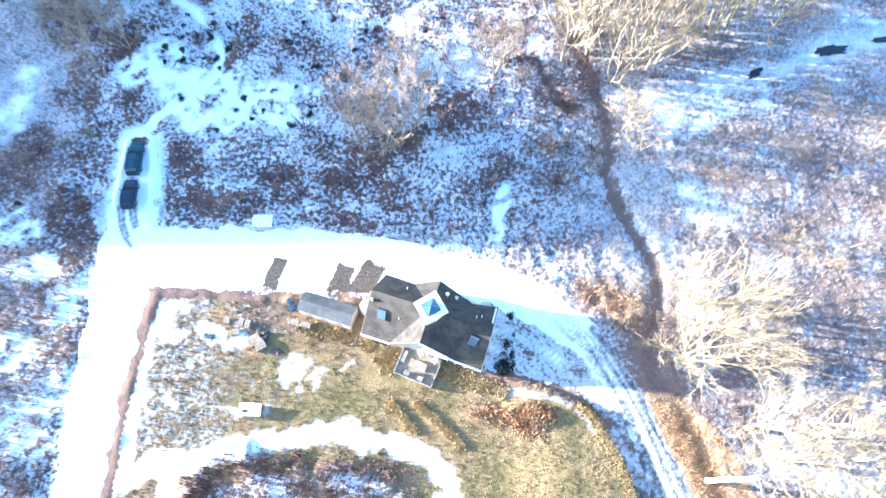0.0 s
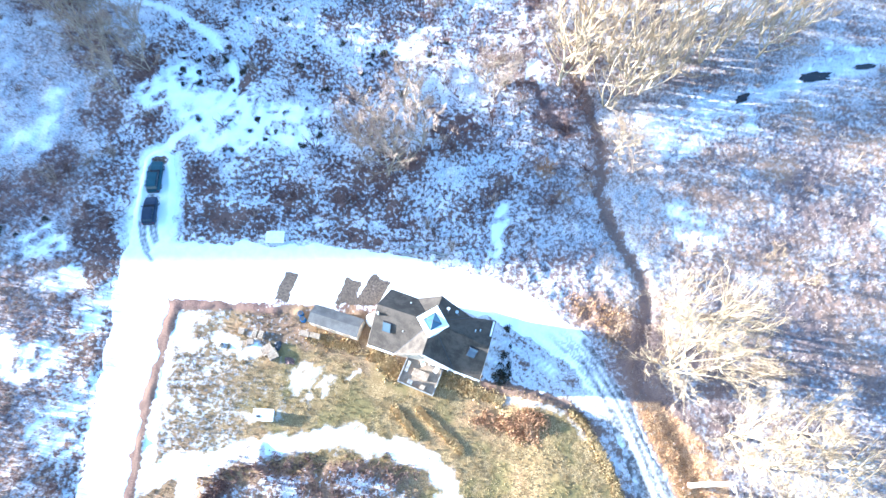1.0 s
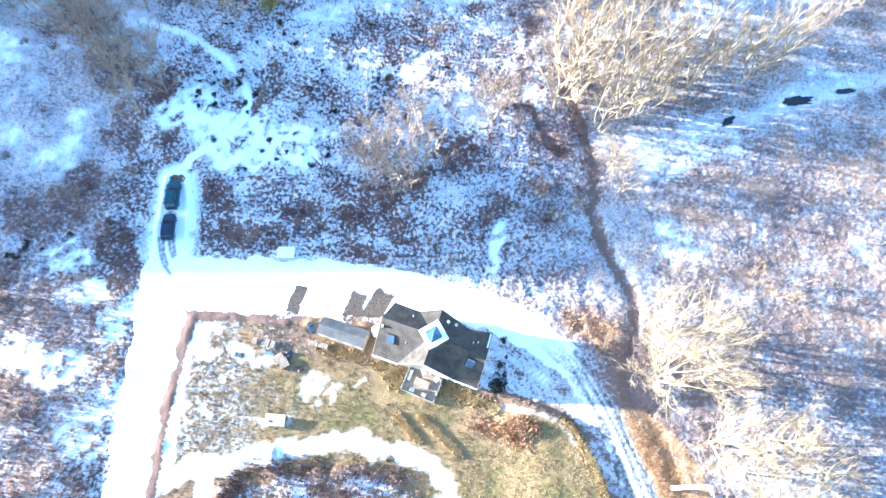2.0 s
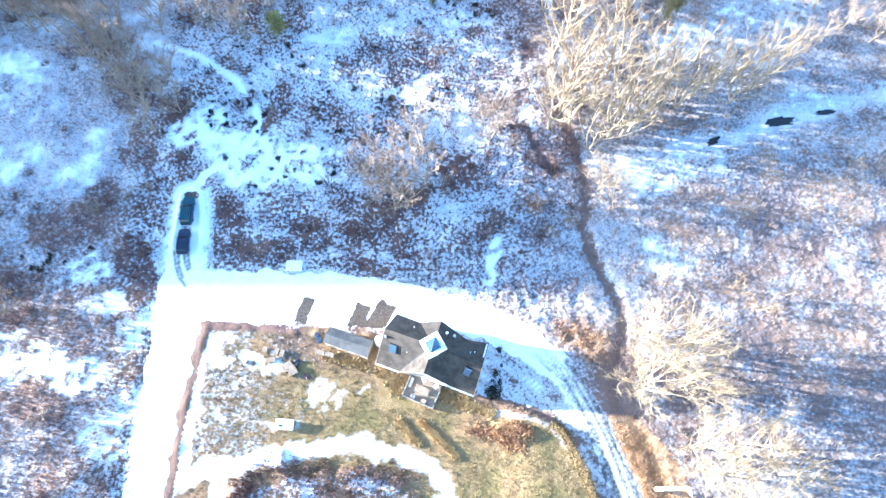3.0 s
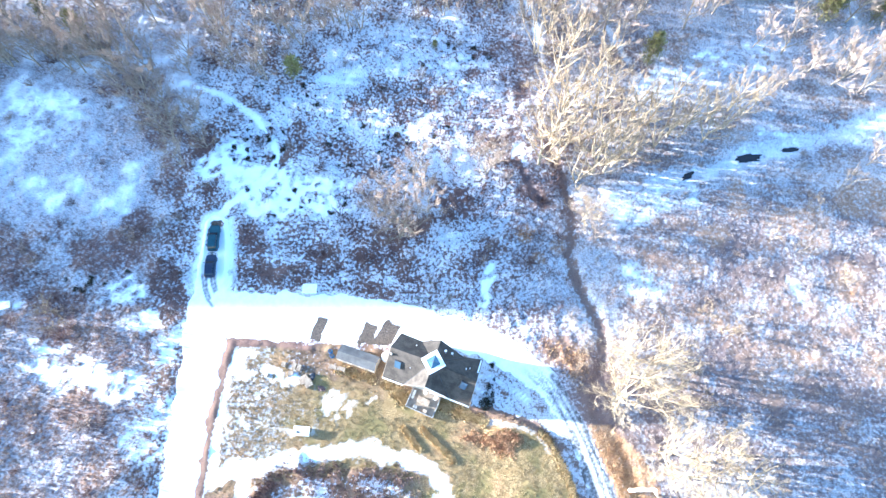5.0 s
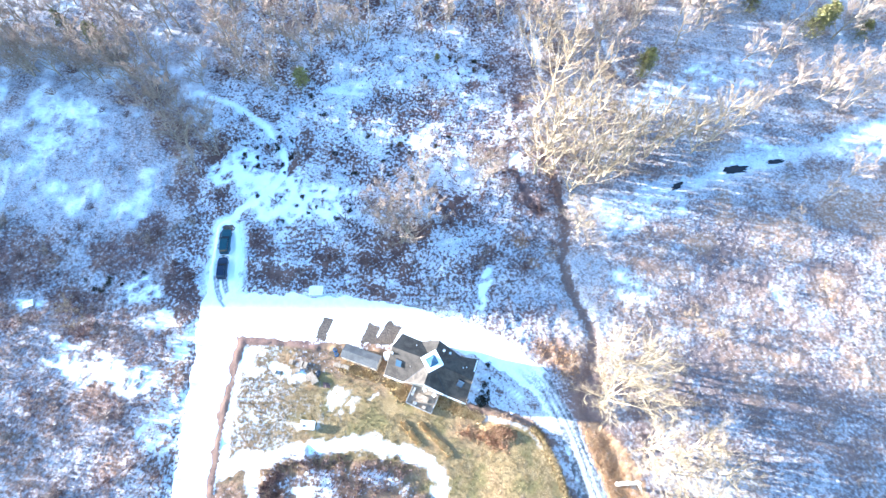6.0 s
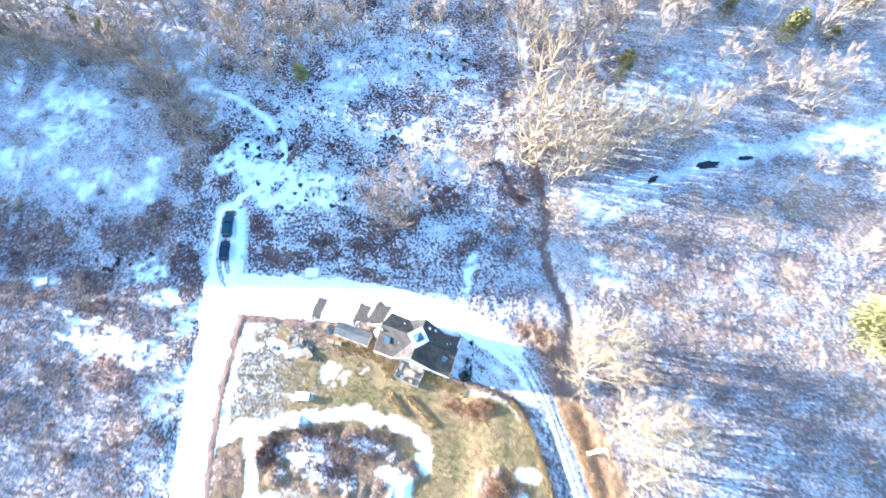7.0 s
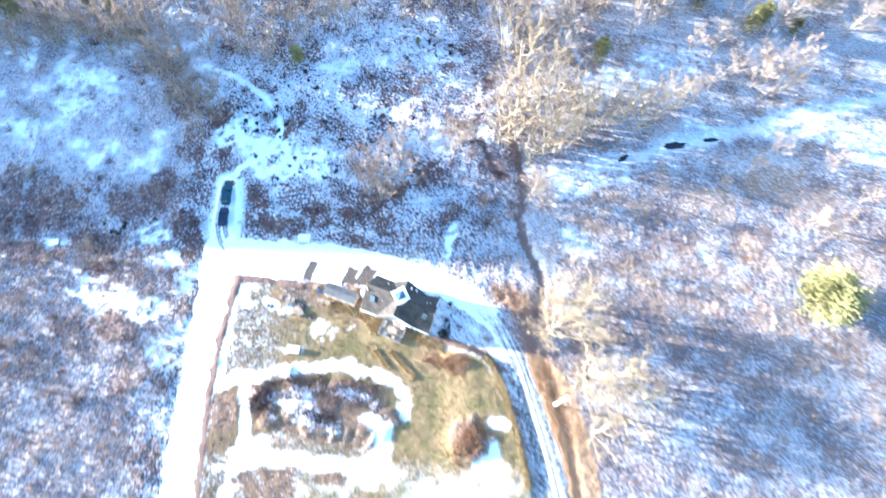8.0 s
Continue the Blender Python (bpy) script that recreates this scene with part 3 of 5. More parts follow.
def at_grid(x, y):
    """Height, cover, packing and road distance at many places, read from the ground's grid."""
    x, y = np.asarray(x, float), np.asarray(y, float)
    i, j = np.clip(np.searchsorted(GX, x) - 1, 0, len(GX) - 2), np.clip(np.searchsorted(GY, y) - 1, 0, len(GY) - 2)
    u, v = (x - GX[i]) / (GX[i + 1] - GX[i]), (y - GY[j]) / (GY[j + 1] - GY[j])
    return [(a[j, i] * (1 - u) + a[j, i + 1] * u) * (1 - v) + (a[j + 1, i] * (1 - u) + a[j + 1, i + 1] * u) * v for a in (gh, gs, gg, gr, gp, groad)]


def height(x, y):
    return float(at_grid(x, y)[0])


# ---- mesh helpers ----
def mesh_of(name, verts, faces, material, smooth=False):
    me = bpy.data.meshes.new(name)
    me.from_pydata([tuple(v) for v in verts], [], faces)
    me.materials.append(material)
    if smooth:
        me.polygons.foreach_set("use_smooth", np.ones(len(me.polygons), bool))
    me.update()
    return me


def part(name, bm, material, parent=None, label=""):
    me = bpy.data.meshes.new(name)
    bmesh.ops.recalc_face_normals(bm, faces=bm.faces)
    bm.to_mesh(me)
    bm.free()
    me.materials.append(material)
    ob = new(name, me)
    ob.parent = parent
    return tagged(ob, label)


def box(bm, size, m=Matrix(), bevel=0.0):
    """A box with its base's middle at the origin of m."""
    made = bmesh.ops.create_cube(bm, size=1.0, matrix=m @ Matrix.Translation((0, 0, size[2] / 2)) @ Matrix.Diagonal((*size, 1)))["verts"]
    if bevel:
        edges = {e for v in made for e in v.link_edges}
        bmesh.ops.bevel(bm, geom=list(edges), offset=bevel, segments=2, affect="EDGES", profile=0.6)
    return bm


def rod(bm, a, b, r0, r1=None, sides=8):
    a, b = Vector(a), Vector(b)
    m = Matrix.Translation((a + b) / 2) @ (b - a).to_track_quat("Z", "Y").to_matrix().to_4x4()
    bmesh.ops.create_cone(bm, cap_ends=True, segments=sides, radius1=r0, radius2=r0 if r1 is None else r1, depth=(b - a).length, matrix=m)
    return bm


def slab(bm, pts, thick):
    """A flat piece with thickness: its top outline, extruded straight down."""
    top = [bm.verts.new(p) for p in pts]
    low = [bm.verts.new((p[0], p[1], p[2] - thick)) for p in pts]
    n = len(pts)
    if n > 4:
        c, d = sum((Vector(p) for p in pts), Vector()) / n, Vector((0, 0, thick))
        vc, vd = bm.verts.new(c), bm.verts.new(c - d)
        for i in range(n):
            bm.faces.new((top[i], top[(i + 1) % n], vc)), bm.faces.new((low[(i + 1) % n], low[i], vd))
    else:
        bm.faces.new(top), bm.faces.new(low[::-1])
    for i in range(n):
        bm.faces.new((top[i], low[i], low[(i + 1) % n], top[(i + 1) % n]))
    return bm


def thing(name, label, category, at=(0, 0, 0), turn=0.0, group=""):
    ob = new(name)
    ob.matrix_basis = pose(*at, 0, 0, turn)
    return tagged(ob, label, category, group)

# ---- house ----
# four gabled wings that meet under a roof lantern: ridge ends, eave corners and valley feet
RO = (-1.36, 16.96, 7.4)
RL, RK, RI, RE = (-8.05, 19.33, 6.6), (5.33, 14.34, 6.2), (-0.27, 20.95, 4.8), (-2.53, 13.40, 6.2)
RA, RC, RH, RG = (-6.80, 22.44, 2.7), (-9.64, 15.49, 1.7), (6.52, 18.37, 2.7), (4.40, 11.09, 2.0)
RB, RD, RN, RF = (-3.34, 21.04, 3.31), (-6.18, 14.26, 2.11), (3.44, 18.62, 3.3), (1.23, 12.19, 2.39)


def lerp(a, b, t):
    return Vector(a).lerp(Vector(b), t)


def board(bm, a, b, wide, thick):
    """A board from a to b, standing on edge."""
    a, b = Vector(a), Vector(b)
    m = Matrix.Translation((a + b) / 2) @ (b - a).to_track_quat("Y", "Z").to_matrix().to_4x4()
    bmesh.ops.create_cube(bm, size=1.0, matrix=m @ Matrix.Diagonal((thick, (b - a).length, wide, 1)))
    return bm


def plane_frame(a, b, c, at):
    """A frame lying on the roof plane through a, b, c: x along a to b, z out of the roof."""
    a, b, c = Vector(a), Vector(b), Vector(c)
    x = (b - a).normalized()
    z = x.cross(c - a).normalized()
    z = z if z.z > 0 else -z
    y = z.cross(x)
    p = Vector((at[0], at[1], 0))
    p.z = a.z - ((p.x - a.x) * z.x + (p.y - a.y) * z.y) / z.z
    return Matrix.Translation(p) @ Matrix((x, y, z)).transposed().to_4x4()


def house():
    h = thing("house", "rambling shingled house of four gabled wings with a white roof lantern", "house")
    facets = [(RO, RL, RA, RB), (RO, RL, RC, RD), (RO, RI, RB), (RO, RI, RN), (RO, RK, RH, RN), (RO, RK, RG, RF), (RO, RE, RF), (RO, RE, RD)]
    for f in facets:
        part("roof", slab(bmesh.new(), f, 0.16), SHINGLE, h)
    ring = [RA, RB, RI, RN, RH, RK, RG, RF, RE, RD, RC, RL]
    mid = Vector((-1.6, 16.8))
    foot = [(mid + (Vector(p[:2]) - mid) * 0.95, p[2] - 0.16) for p in ring]
    for (p, pz), (q, qz) in zip(foot, foot[1:] + foot[:1]):
        d = (q - p).normalized()
        n = Vector((-d.y, d.x)) * 0.2
        bm = bmesh.new()
        outer = [bm.verts.new(v) for v in ((*p, -0.4), (*q, -0.4), (*q, qz), (*p, pz))]
        inner = [bm.verts.new((v.co.x - n.x, v.co.y - n.y, v.co.z)) for v in outer]
        bm.faces.new(outer), bm.faces.new(inner[::-1])
        for i in range(4):
            bm.faces.new((outer[i], inner[i], inner[(i + 1) % 4], outer[(i + 1) % 4]))
        part("wall", bm, SIDING, h)
    for a, b, white in ((RC, RD, 1), (RD, RE, 0), (RE, RF, 1), (RF, RG, 1), (RL, RC, 0), (RA, RL, 0), (RH, RK, 0), (RK, RG, 0), (RI, RN, 0), (RN, RH, 0), (RA, RB, 0), (RI, RB, 0)):
        off = Vector((0, 0, -0.14))
        part("fascia", board(bmesh.new(), Vector(a) + off, Vector(b) + off, 0.2, 0.05), WHITE if white else WOOD, h, "white fascia board" if white else "")
    # gutters along the garden side
    for a, b in ((RC, RD), (RE, RF), (RF, RG)):
        a, b = Vector(a) + Vector((-0.05, -0.14, -0.12)), Vector(b) + Vector((-0.05, -0.14, -0.12))
        part("gutter", rod(bmesh.new(), a, b, 0.055, sides=8), WHITE, h, "white half-round gutter")
    # ridge caps
    for a in (RL, RI, RK, RE):
        part("ridge_cap", rod(bmesh.new(), Vector(RO) + Vector((0, 0, 0.01)), Vector(a) + Vector((0, 0, 0.01)), 0.07, sides=6), SHINGLE, h)
    for a in (RD, RF, RN):
        part("valley", rod(bmesh.new(), Vector(RO) + Vector((0, 0, -0.03)), Vector(a) + Vector((0, 0, -0.03)), 0.06, sides=6), DARK, h, "dark valley flashing")
    # roof lantern: white collar with a glazed pyramid
    m = pose(-1.3, 16.82, 6.0, 0, 0, 30)
    part("lantern_base", box(bmesh.new(), (2.3, 2.3, 2.08), m), WHITE, h, "white boxed lantern walls")
    rim = bmesh.new()
    for s in (-1, 1):
        box(rim, (2.8, 0.60, 0.22), m @ pose(0, s * 1.10, 2.08), 0.03)
        box(rim, (0.60, 1.60, 0.22), m @ pose(s * 1.10, 0, 2.08), 0.03)
    part("lantern_rim", rim, WHITE, h, "broad white painted rim")
    tip = m @ Vector((0, 0, 2.75))
    corners = [m @ Vector((x * 0.80, y * 0.80, 2.25)) for x, y in ((-1, -1), (1, -1), (1, 1), (-1, 1))]
    for a, b in zip(corners, corners[1:] + corners[:1]):
        bm = bmesh.new()
        slab(bm, (a, b, tip), 0.03)
        part("pane", bm, GLASS_SKY, h, "blue-grey glass pane")
        part("glazing_bar", rod(bmesh.new(), a, tip, 0.035, sides=6), DARK, h)
    # skylights
    for tri, at in (((RL, RO, RC), (-6.92, 17.05)), ((RO, RK, RG), (3.38, 13.95))):
        m = plane_frame(*tri, at)
        win = part("skylight", box(bmesh.new(), (1.15, 1.45, 0.22), m, 0.03), DARK, h, "dark-framed skylight standing proud of the roof")
        part("pane", box(bmesh.new(), (0.97, 1.27, 0.02), m @ pose(0, 0, 0.225)), GLASS_SKY, win, "pale blue pane")
    # vents and pipes
    for tri, at, r, hh in (((RO, RK, RH), (3.75, 16.3), 0.07, 0.95), ((RO, RK, RH), (4.35, 16.45), 0.07, 0.95), ((RO, RL, RA), (-4.1, 20.0), 0.08, 0.4), ((RL, RO, RC), (-8.0, 18.4), 0.14, 0.6), ((RL, RO, RC), (-5.0, 16.4), 0.06, 0.25)):
        p = plane_frame(*tri, at).translation
        part("vent_pipe", rod(bmesh.new(), p - Vector((0, 0, 0.1)), p + Vector((0, 0, hh)), r), WHITE, h, "white vent pipe")
    part("flashing", board(bmesh.new(), lerp(RH, RK, 0.05) + Vector((-0.2, 0, 0.08)), lerp(RH, RK, 0.62) + Vector((-0.2, 0, 0.10)), 0.10, 0.22), WHITE, h, "white roof-edge flashing")
    # windows on the lit and garden sides
    for (p, q), spots in (((foot[10], foot[9]), (0.25, 0.7)), ((foot[8], foot[7]), (0.35, 0.7)), ((foot[7], foot[6]), (0.3, 0.7)), ((foot[11], foot[10]), (0.5,))):
        a, b = p[0], q[0]
        d = (b - a).normalized()
        for s in spots:
            c = a.lerp(b, s)
            m = pose(c.x, c.y, 0.5, 0, 0, math.degrees(math.atan2(d.y, d.x)))
            w = part("window", box(bmesh.new(), (1.2, 0.5, 1.1), m, 0.02), WHITE, h, "white-framed window")
            part("pane", box(bmesh.new(), (1.0, 0.54, 0.9), m @ pose(0, 0, 0.1)), GLASS_DARK, w)
    return h


house()


# unidentified pale rounded shape; its tank form and cap are invented
def pale_shape(x, y):
    t = thing("pale_shape", "upright white rounded shape against the gable wall", "tank", (x, y, height(x, y)))
    bm = bmesh.new()
    rows = ((0.0, 0.50), (0.06, 0.55), (1.35, 0.55), (1.55, 0.46), (1.66, 0.26), (1.70, 0.08))
    rings = [[bm.verts.new((math.cos(a / 20 * math.tau) * r, math.sin(a / 20 * math.tau) * r * 1.35, z)) for a in range(20)] for z, r in rows]
    for p, q in zip(rings, rings[1:]):
        for i in range(20):
            bm.faces.new((p[i], p[(i + 1) % 20], q[(i + 1) % 20], q[i]))
    bm.faces.new(rings[0][::-1]), bm.faces.new(rings[-1])
    part("shell", bm, WHITE, t)
    part("top_knob", rod(bmesh.new(), (0, 0, 1.66), (0, 0, 1.8), 0.07, sides=10), DARK, t)


pale_shape(-9.45, 18.75)


def dish(x, y, r, turn):
    z = plane_frame(RO, RI, RN, (x, y)).translation.z
    d = thing("satellite_dish", "white satellite dish on a short roof mast", "dish", (x, y, z), turn, group="roof dishes")
    bm = bmesh.new()
    bmesh.ops.create_uvsphere(bm, u_segments=14, v_segments=8, radius=r * 1.6)
    bmesh.ops.delete(bm, geom=[v for v in bm.verts if v.co.z > -r * 1.15], context="VERTS")
    bmesh.ops.translate(bm, verts=bm.verts, vec=(0, 0, r * 1.3))
    bmesh.ops.rotate(bm, verts=bm.verts, cent=(0, 0, 0), matrix=Matrix.Rotation(radians(35), 3, "X"))
    bmesh.ops.translate(bm, verts=bm.verts, vec=(0, 0, 0.8))
    bmesh.ops.solidify(bm, geom=bm.faces[:], thickness=0.02)
    part("reflector", bm, WHITE, d)
    part("mast", rod(bmesh.new(), (0, 0, -0.3), (0, 0, 0.85), 0.05), WHITE, d)
    part("feed_arm", rod(bmesh.new(), (0, 0, 0.6), (0, -0.5, 1.1), 0.02), ALLOY, d)


dish(0.52, 19.0, 0.36, 0)
dish(1.58, 18.75, 0.36, 20)


# ---- terrace with garden furniture ----
def terrace():
    t = thing("terrace", "low grey timber terrace with plank floor and railing", "terrace")
    o, ex, ey = Vector((-5.75, 11.1)), Vector((4.35, -1.75)), Vector((1.35, 3.35))
    at = lambda u, v, z: Vector((*(o + ex * u + ey * v), z))
    n = 16
    for i in range(n):
        a, b = (i + 0.03) / n, (i + 0.97) / n
        part("plank", slab(bmesh.new(), (at(a, 0, 0.55), at(b, 0, 0.55), at(b, 1, 0.55), at(a, 1, 0.55)), 0.05), DECKING, t)
    part("frame", slab(bmesh.new(), (at(0.01, 0.01, 0.48), at(0.99, 0.01, 0.48), at(0.99, 0.99, 0.48), at(0.01, 0.99, 0.48)), 0.7), WOOD, t)
    for p, q in (((0, 0), (1, 0)), ((1, 0), (1, 1)), ((0, 0), (0, 1))):
        part("handrail", board(bmesh.new(), at(*p, 0.80), at(*q, 0.80), 0.05, 0.15), STONE, t, "weathered grey handrail")
        part("lower_rail", board(bmesh.new(), at(*p, 0.62), at(*q, 0.62), 0.05, 0.06), DECKING, t)
        closed = p == (0, 0)
        for s in range(12 if closed else 18):
            c, e = (Vector(p).lerp(Vector(q), (s + g) / 12) for g in (0.03, 0.97))
            if closed:
                part("parapet_board", board(bmesh.new(), at(*c, 0.665), at(*e, 0.665), 0.22, 0.03), WOOD, t)
            else:
                c = at(*(Vector(p).lerp(Vector(q), (s + 0.5) / 18)), 0.7)
                part("baluster", rod(bmesh.new(), c, c + Vector((0, 0, 0.08)), 0.018, sides=4), WOOD, t)
        for s in (0, 0.33, 0.66, 1):
            c = at(*(Vector(p).lerp(Vector(q), s)), 0.2)
            part("post", rod(bmesh.new(), c, c + Vector((0, 0, 0.59)), 0.06, sides=4), WOOD, t)
    return at


deck_at = terrace()


def garden_chair(x, y, z, turn):
    c = thing("garden_chair", "white garden chair on the terrace", "chair", (x, y, z), turn, "terrace furniture")
    part("seat", box(bmesh.new(), (0.5, 0.5, 0.05), pose(0, 0, 0.42), 0.02), WHITE, c)
    part("backrest", box(bmesh.new(), (0.5, 0.05, 0.5), pose(0, 0.24, 0.45, -12), 0.02), WHITE, c)
    for sx in (-1, 1):
        part("armrest", box(bmesh.new(), (0.06, 0.48, 0.04), pose(sx * 0.25, 0, 0.63), 0.01), WHITE, c)
        for sy in (-1, 1):
            part("leg", rod(bmesh.new(), (sx * 0.22, sy * 0.22, 0), (sx * 0.22, sy * 0.22, 0.63), 0.022), WHITE, c)


for u, v, turn in ((0.45, 0.86, 20), (0.84, 0.80, -40)):
    p = deck_at(u, v, 0.55)
    garden_chair(p.x, p.y, p.z, turn)


def storage_box(u, v, label, material, size):
    p = deck_at(u, v, 0.55)
    g = thing("storage_box", label, "box", p, -22, "terrace boxes")
    part("body", box(bmesh.new(), size, Matrix(), 0.03), material, g)
    part("lid", box(bmesh.new(), (size[0] + 0.04, size[1] + 0.04, 0.06), pose(0, 0, size[2]), 0.02), material, g)


storage_box(0.5, 0.5, "long low tan wooden table on the terrace", WOOD, (2.0, 0.9, 0.42))
storage_box(0.1, 0.6, "grey slatted bench box by the parapet", STONE, (0.4, 1.4, 0.22))
storage_box(0.32, 0.13, "pale grey covered box by the parapet", STONE, (0.6, 0.5, 0.5))
storage_box(0.68, 0.12, "weathered wooden box by the parapet", WOOD, (0.55, 0.5, 0.5))


# ---- long shed ----
def shed():
    s = thing("shed", "long low shed with ribbed grey metal roof", "shed")
    a, b, c, d = (-16.47, 20.54, 2.1), (-10.13, 18.58, 2.1), (-10.97, 16.23, 2.0), (-17.40, 18.29, 2.0)
    ra, rb = (-17.0, 19.35, 2.62), (-10.6, 17.42, 2.62)
    n = 14
    for p0, p1, q0, q1 in ((a, b, ra, rb), (ra, rb, d, c)):
        for i in range(n):
            u, v = i / n, (i + 1) / n
            part("roof_panel", slab(bmesh.new(), (lerp(p0, p1, u), lerp(p0, p1, v), lerp(q0, q1, v), lerp(q0, q1, u)), 0.05), METAL_ROOF, s)
            e, f = lerp(p0, p1, u), lerp(q0, q1, u)
            part("rib", rod(bmesh.new(), e, f, 0.008, sides=4), METAL_ROOF, s)
    mid = Vector((-14, 18.5))
    foot = [mid + (Vector(p[:2]) - mid) * 0.95 for p in (a, b, c, d)]
    for p, q in zip(foot, foot[1:] + foot[:1]):
        part("wall", board(bmesh.new(), (*p, 0.85), (*q, 0.85), 2.2, 0.1), SIDING, s)
    for t in (0.2, 0.5, 0.8):
        p = foot[3].lerp(foot[2], t)
        part("shed_door", box(bmesh.new(), (1.1, 0.16, 1.7), pose(p.x, p.y, 0, 0, 0, -13)), WOOD, s)


shed()


# ---- parked cars ----
def car(x, y, turn, paint, label, length=4.55, tall=1.6):
    c = thing("car", label, "car", (x, y, 0.06), turn, "cars on the snowy pad")
    half, L = 0.9, length

    def loft(rows):
        """A closed skin through cross sections (y, half width, z low, z high, shoulder)."""
        bm, rings = bmesh.new(), []
        for yy, w, z0, z1, r in rows:
            pts = [(-w + r, z0), (w - r, z0), (w, z0 + r), (w, z1 - r), (w - r * 1.4, z1), (-w + r * 1.4, z1), (-w, z1 - r), (-w, z0 + r)]
            rings.append([bm.verts.new((px, yy * L, pz)) for px, pz in pts])
        for p, q in zip(rings, rings[1:]):
            for i in range(8):
                bm.faces.new((p[i], p[(i + 1) % 8], q[(i + 1) % 8], q[i]))
        bm.faces.new(rings[0]), bm.faces.new(rings[-1][::-1])
        return bm

    part("body", loft([(-0.5, 0.72, 0.45, 0.85, 0.1), (-0.485, 0.84, 0.32, 0.98, 0.12), (-0.38, half, 0.25, 1.02, 0.12), (0.1, half, 0.25, 1.0, 0.12), (0.3, half, 0.25, 0.98, 0.14), (0.46, 0.84, 0.3, 0.84, 0.14), (0.5, 0.68, 0.42, 0.72, 0.1)]), paint, c)
    part("window_band", loft([(-0.46, 0.70, 0.98, 1.1, 0.03), (-0.40, 0.74, 0.96, tall - 0.14, 0.05), (0.03, 0.74, 0.96, tall - 0.10, 0.05), (0.17, 0.74, 0.94, 1.08, 0.03)]), GLASS_DARK, c, "dark side glass")
    part("roof", loft([(-0.42, 0.62, tall - 0.16, tall - 0.08, 0.02), (-0.36, 0.67, tall - 0.16, tall, 0.04), (-0.1, 0.68, tall - 0.14, tall + 0.03, 0.04), (0.04, 0.64, tall - 0.16, tall - 0.04, 0.03)]), paint, c)
    for s in (-1, 1):
        part("headlight", box(bmesh.new(), (0.36, 0.12, 0.16), pose(s * 0.58, 0.47 * L, 0.62), 0.02), GLASS_SKY, c, "clear headlight")
        part("tail_light", box(bmesh.new(), (0.22, 0.08, 0.3), pose(s * 0.7, -0.487 * L, 0.62), 0.02), RUST_RED, c, "red tail light")
        part("mirror", box(bmesh.new(), (0.2, 0.1, 0.14), pose(s * 1.0, 0.12 * L, 1.0), 0.03), paint, c)
        for f in (-0.3, 0.31):
            w = part("wheel", rod(bmesh.new(), (s * 0.72, f * L, 0.32), (s * 0.91, f * L, 0.32), 0.33, sides=18), RUBBER, c)
            part("rim", rod(bmesh.new(), (s * 0.75, f * L, 0.32), (s * 0.925, f * L, 0.32), 0.2, sides=12), ALLOY, w)
    part("bumper", box(bmesh.new(), (1.6, 0.12, 0.2), pose(0, -0.5 * L, 0.38), 0.04), DARK, c)
    part("grille", box(bmesh.new(), (0.8, 0.06, 0.16), pose(0, 0.495 * L, 0.46), 0.02), DARK, c)


RUST_RED = worn("red_lens", (0.16, 0.01, 0.01), (0.25, 0.02, 0.015), 4.0, 0.3, bump=0)
car(-41.25, 39.5, 3, CAR_TEAL, "dark teal car parked on the snowy pad", 4.85, 1.65)
car(-41.0, 34.2, 4, CAR_NAVY, "dark navy car parked behind a teal one", 4.1, 1.5)


# ---- yard things ----
def coop(x, y, turn):
    c = thing("hen_house", "small white hen house with snow on its roof", "hen house", (x, y, height(x, y)), turn)
    part("body", box(bmesh.new(), (2.3, 1.2, 0.62), pose(0, 0, 0.1), 0.02), WHITE, c)
    bm = bmesh.new()
    slab(bm, ((-1.25, -0.72, 0.72), (1.25, -0.72, 0.72), (1.25, 0.72, 0.92), (-1.25, 0.72, 0.92)), 0.07)
    part("roof", bm, WHITE, c, "white slanting roof")
    part("hatch", box(bmesh.new(), (0.5, 0.06, 0.3), pose(-0.4, -0.6, 0.3)), DARK, c, "dark hatch")
    part("vent", box(bmesh.new(), (0.55, 0.3, 0.05), pose(-0.55, -0.2, 0.79, 8)), DARK, c)
    for sx in (-1, 1):
        for sy in (-1, 1):
            part("leg", box(bmesh.new(), (0.1, 0.1, 0.15), pose(sx * 1.0, sy * 0.5, -0.03)), WOOD, c)


coop(-22.0, 6.9, -3)


def drum(x, y):
    d = thing("drum", "blue plastic drum beside the shed", "drum", (x, y, height(x, y)))
    bm = rod(bmesh.new(), (0, 0, 0), (0, 0, 0.95), 0.34, sides=18)
    for z in (0.3, 0.65):
        rod(bm, (0, 0, z - 0.03), (0, 0, z + 0.03), 0.36, sides=18)
    part("shell", bm, BLUE, d)
    part("lid", rod(bmesh.new(), (0, 0, 0.95), (0, 0, 1.0), 0.3, sides=18), DARK, d)


drum(-18.6, 19.6), drum(-18.3, 18.9)


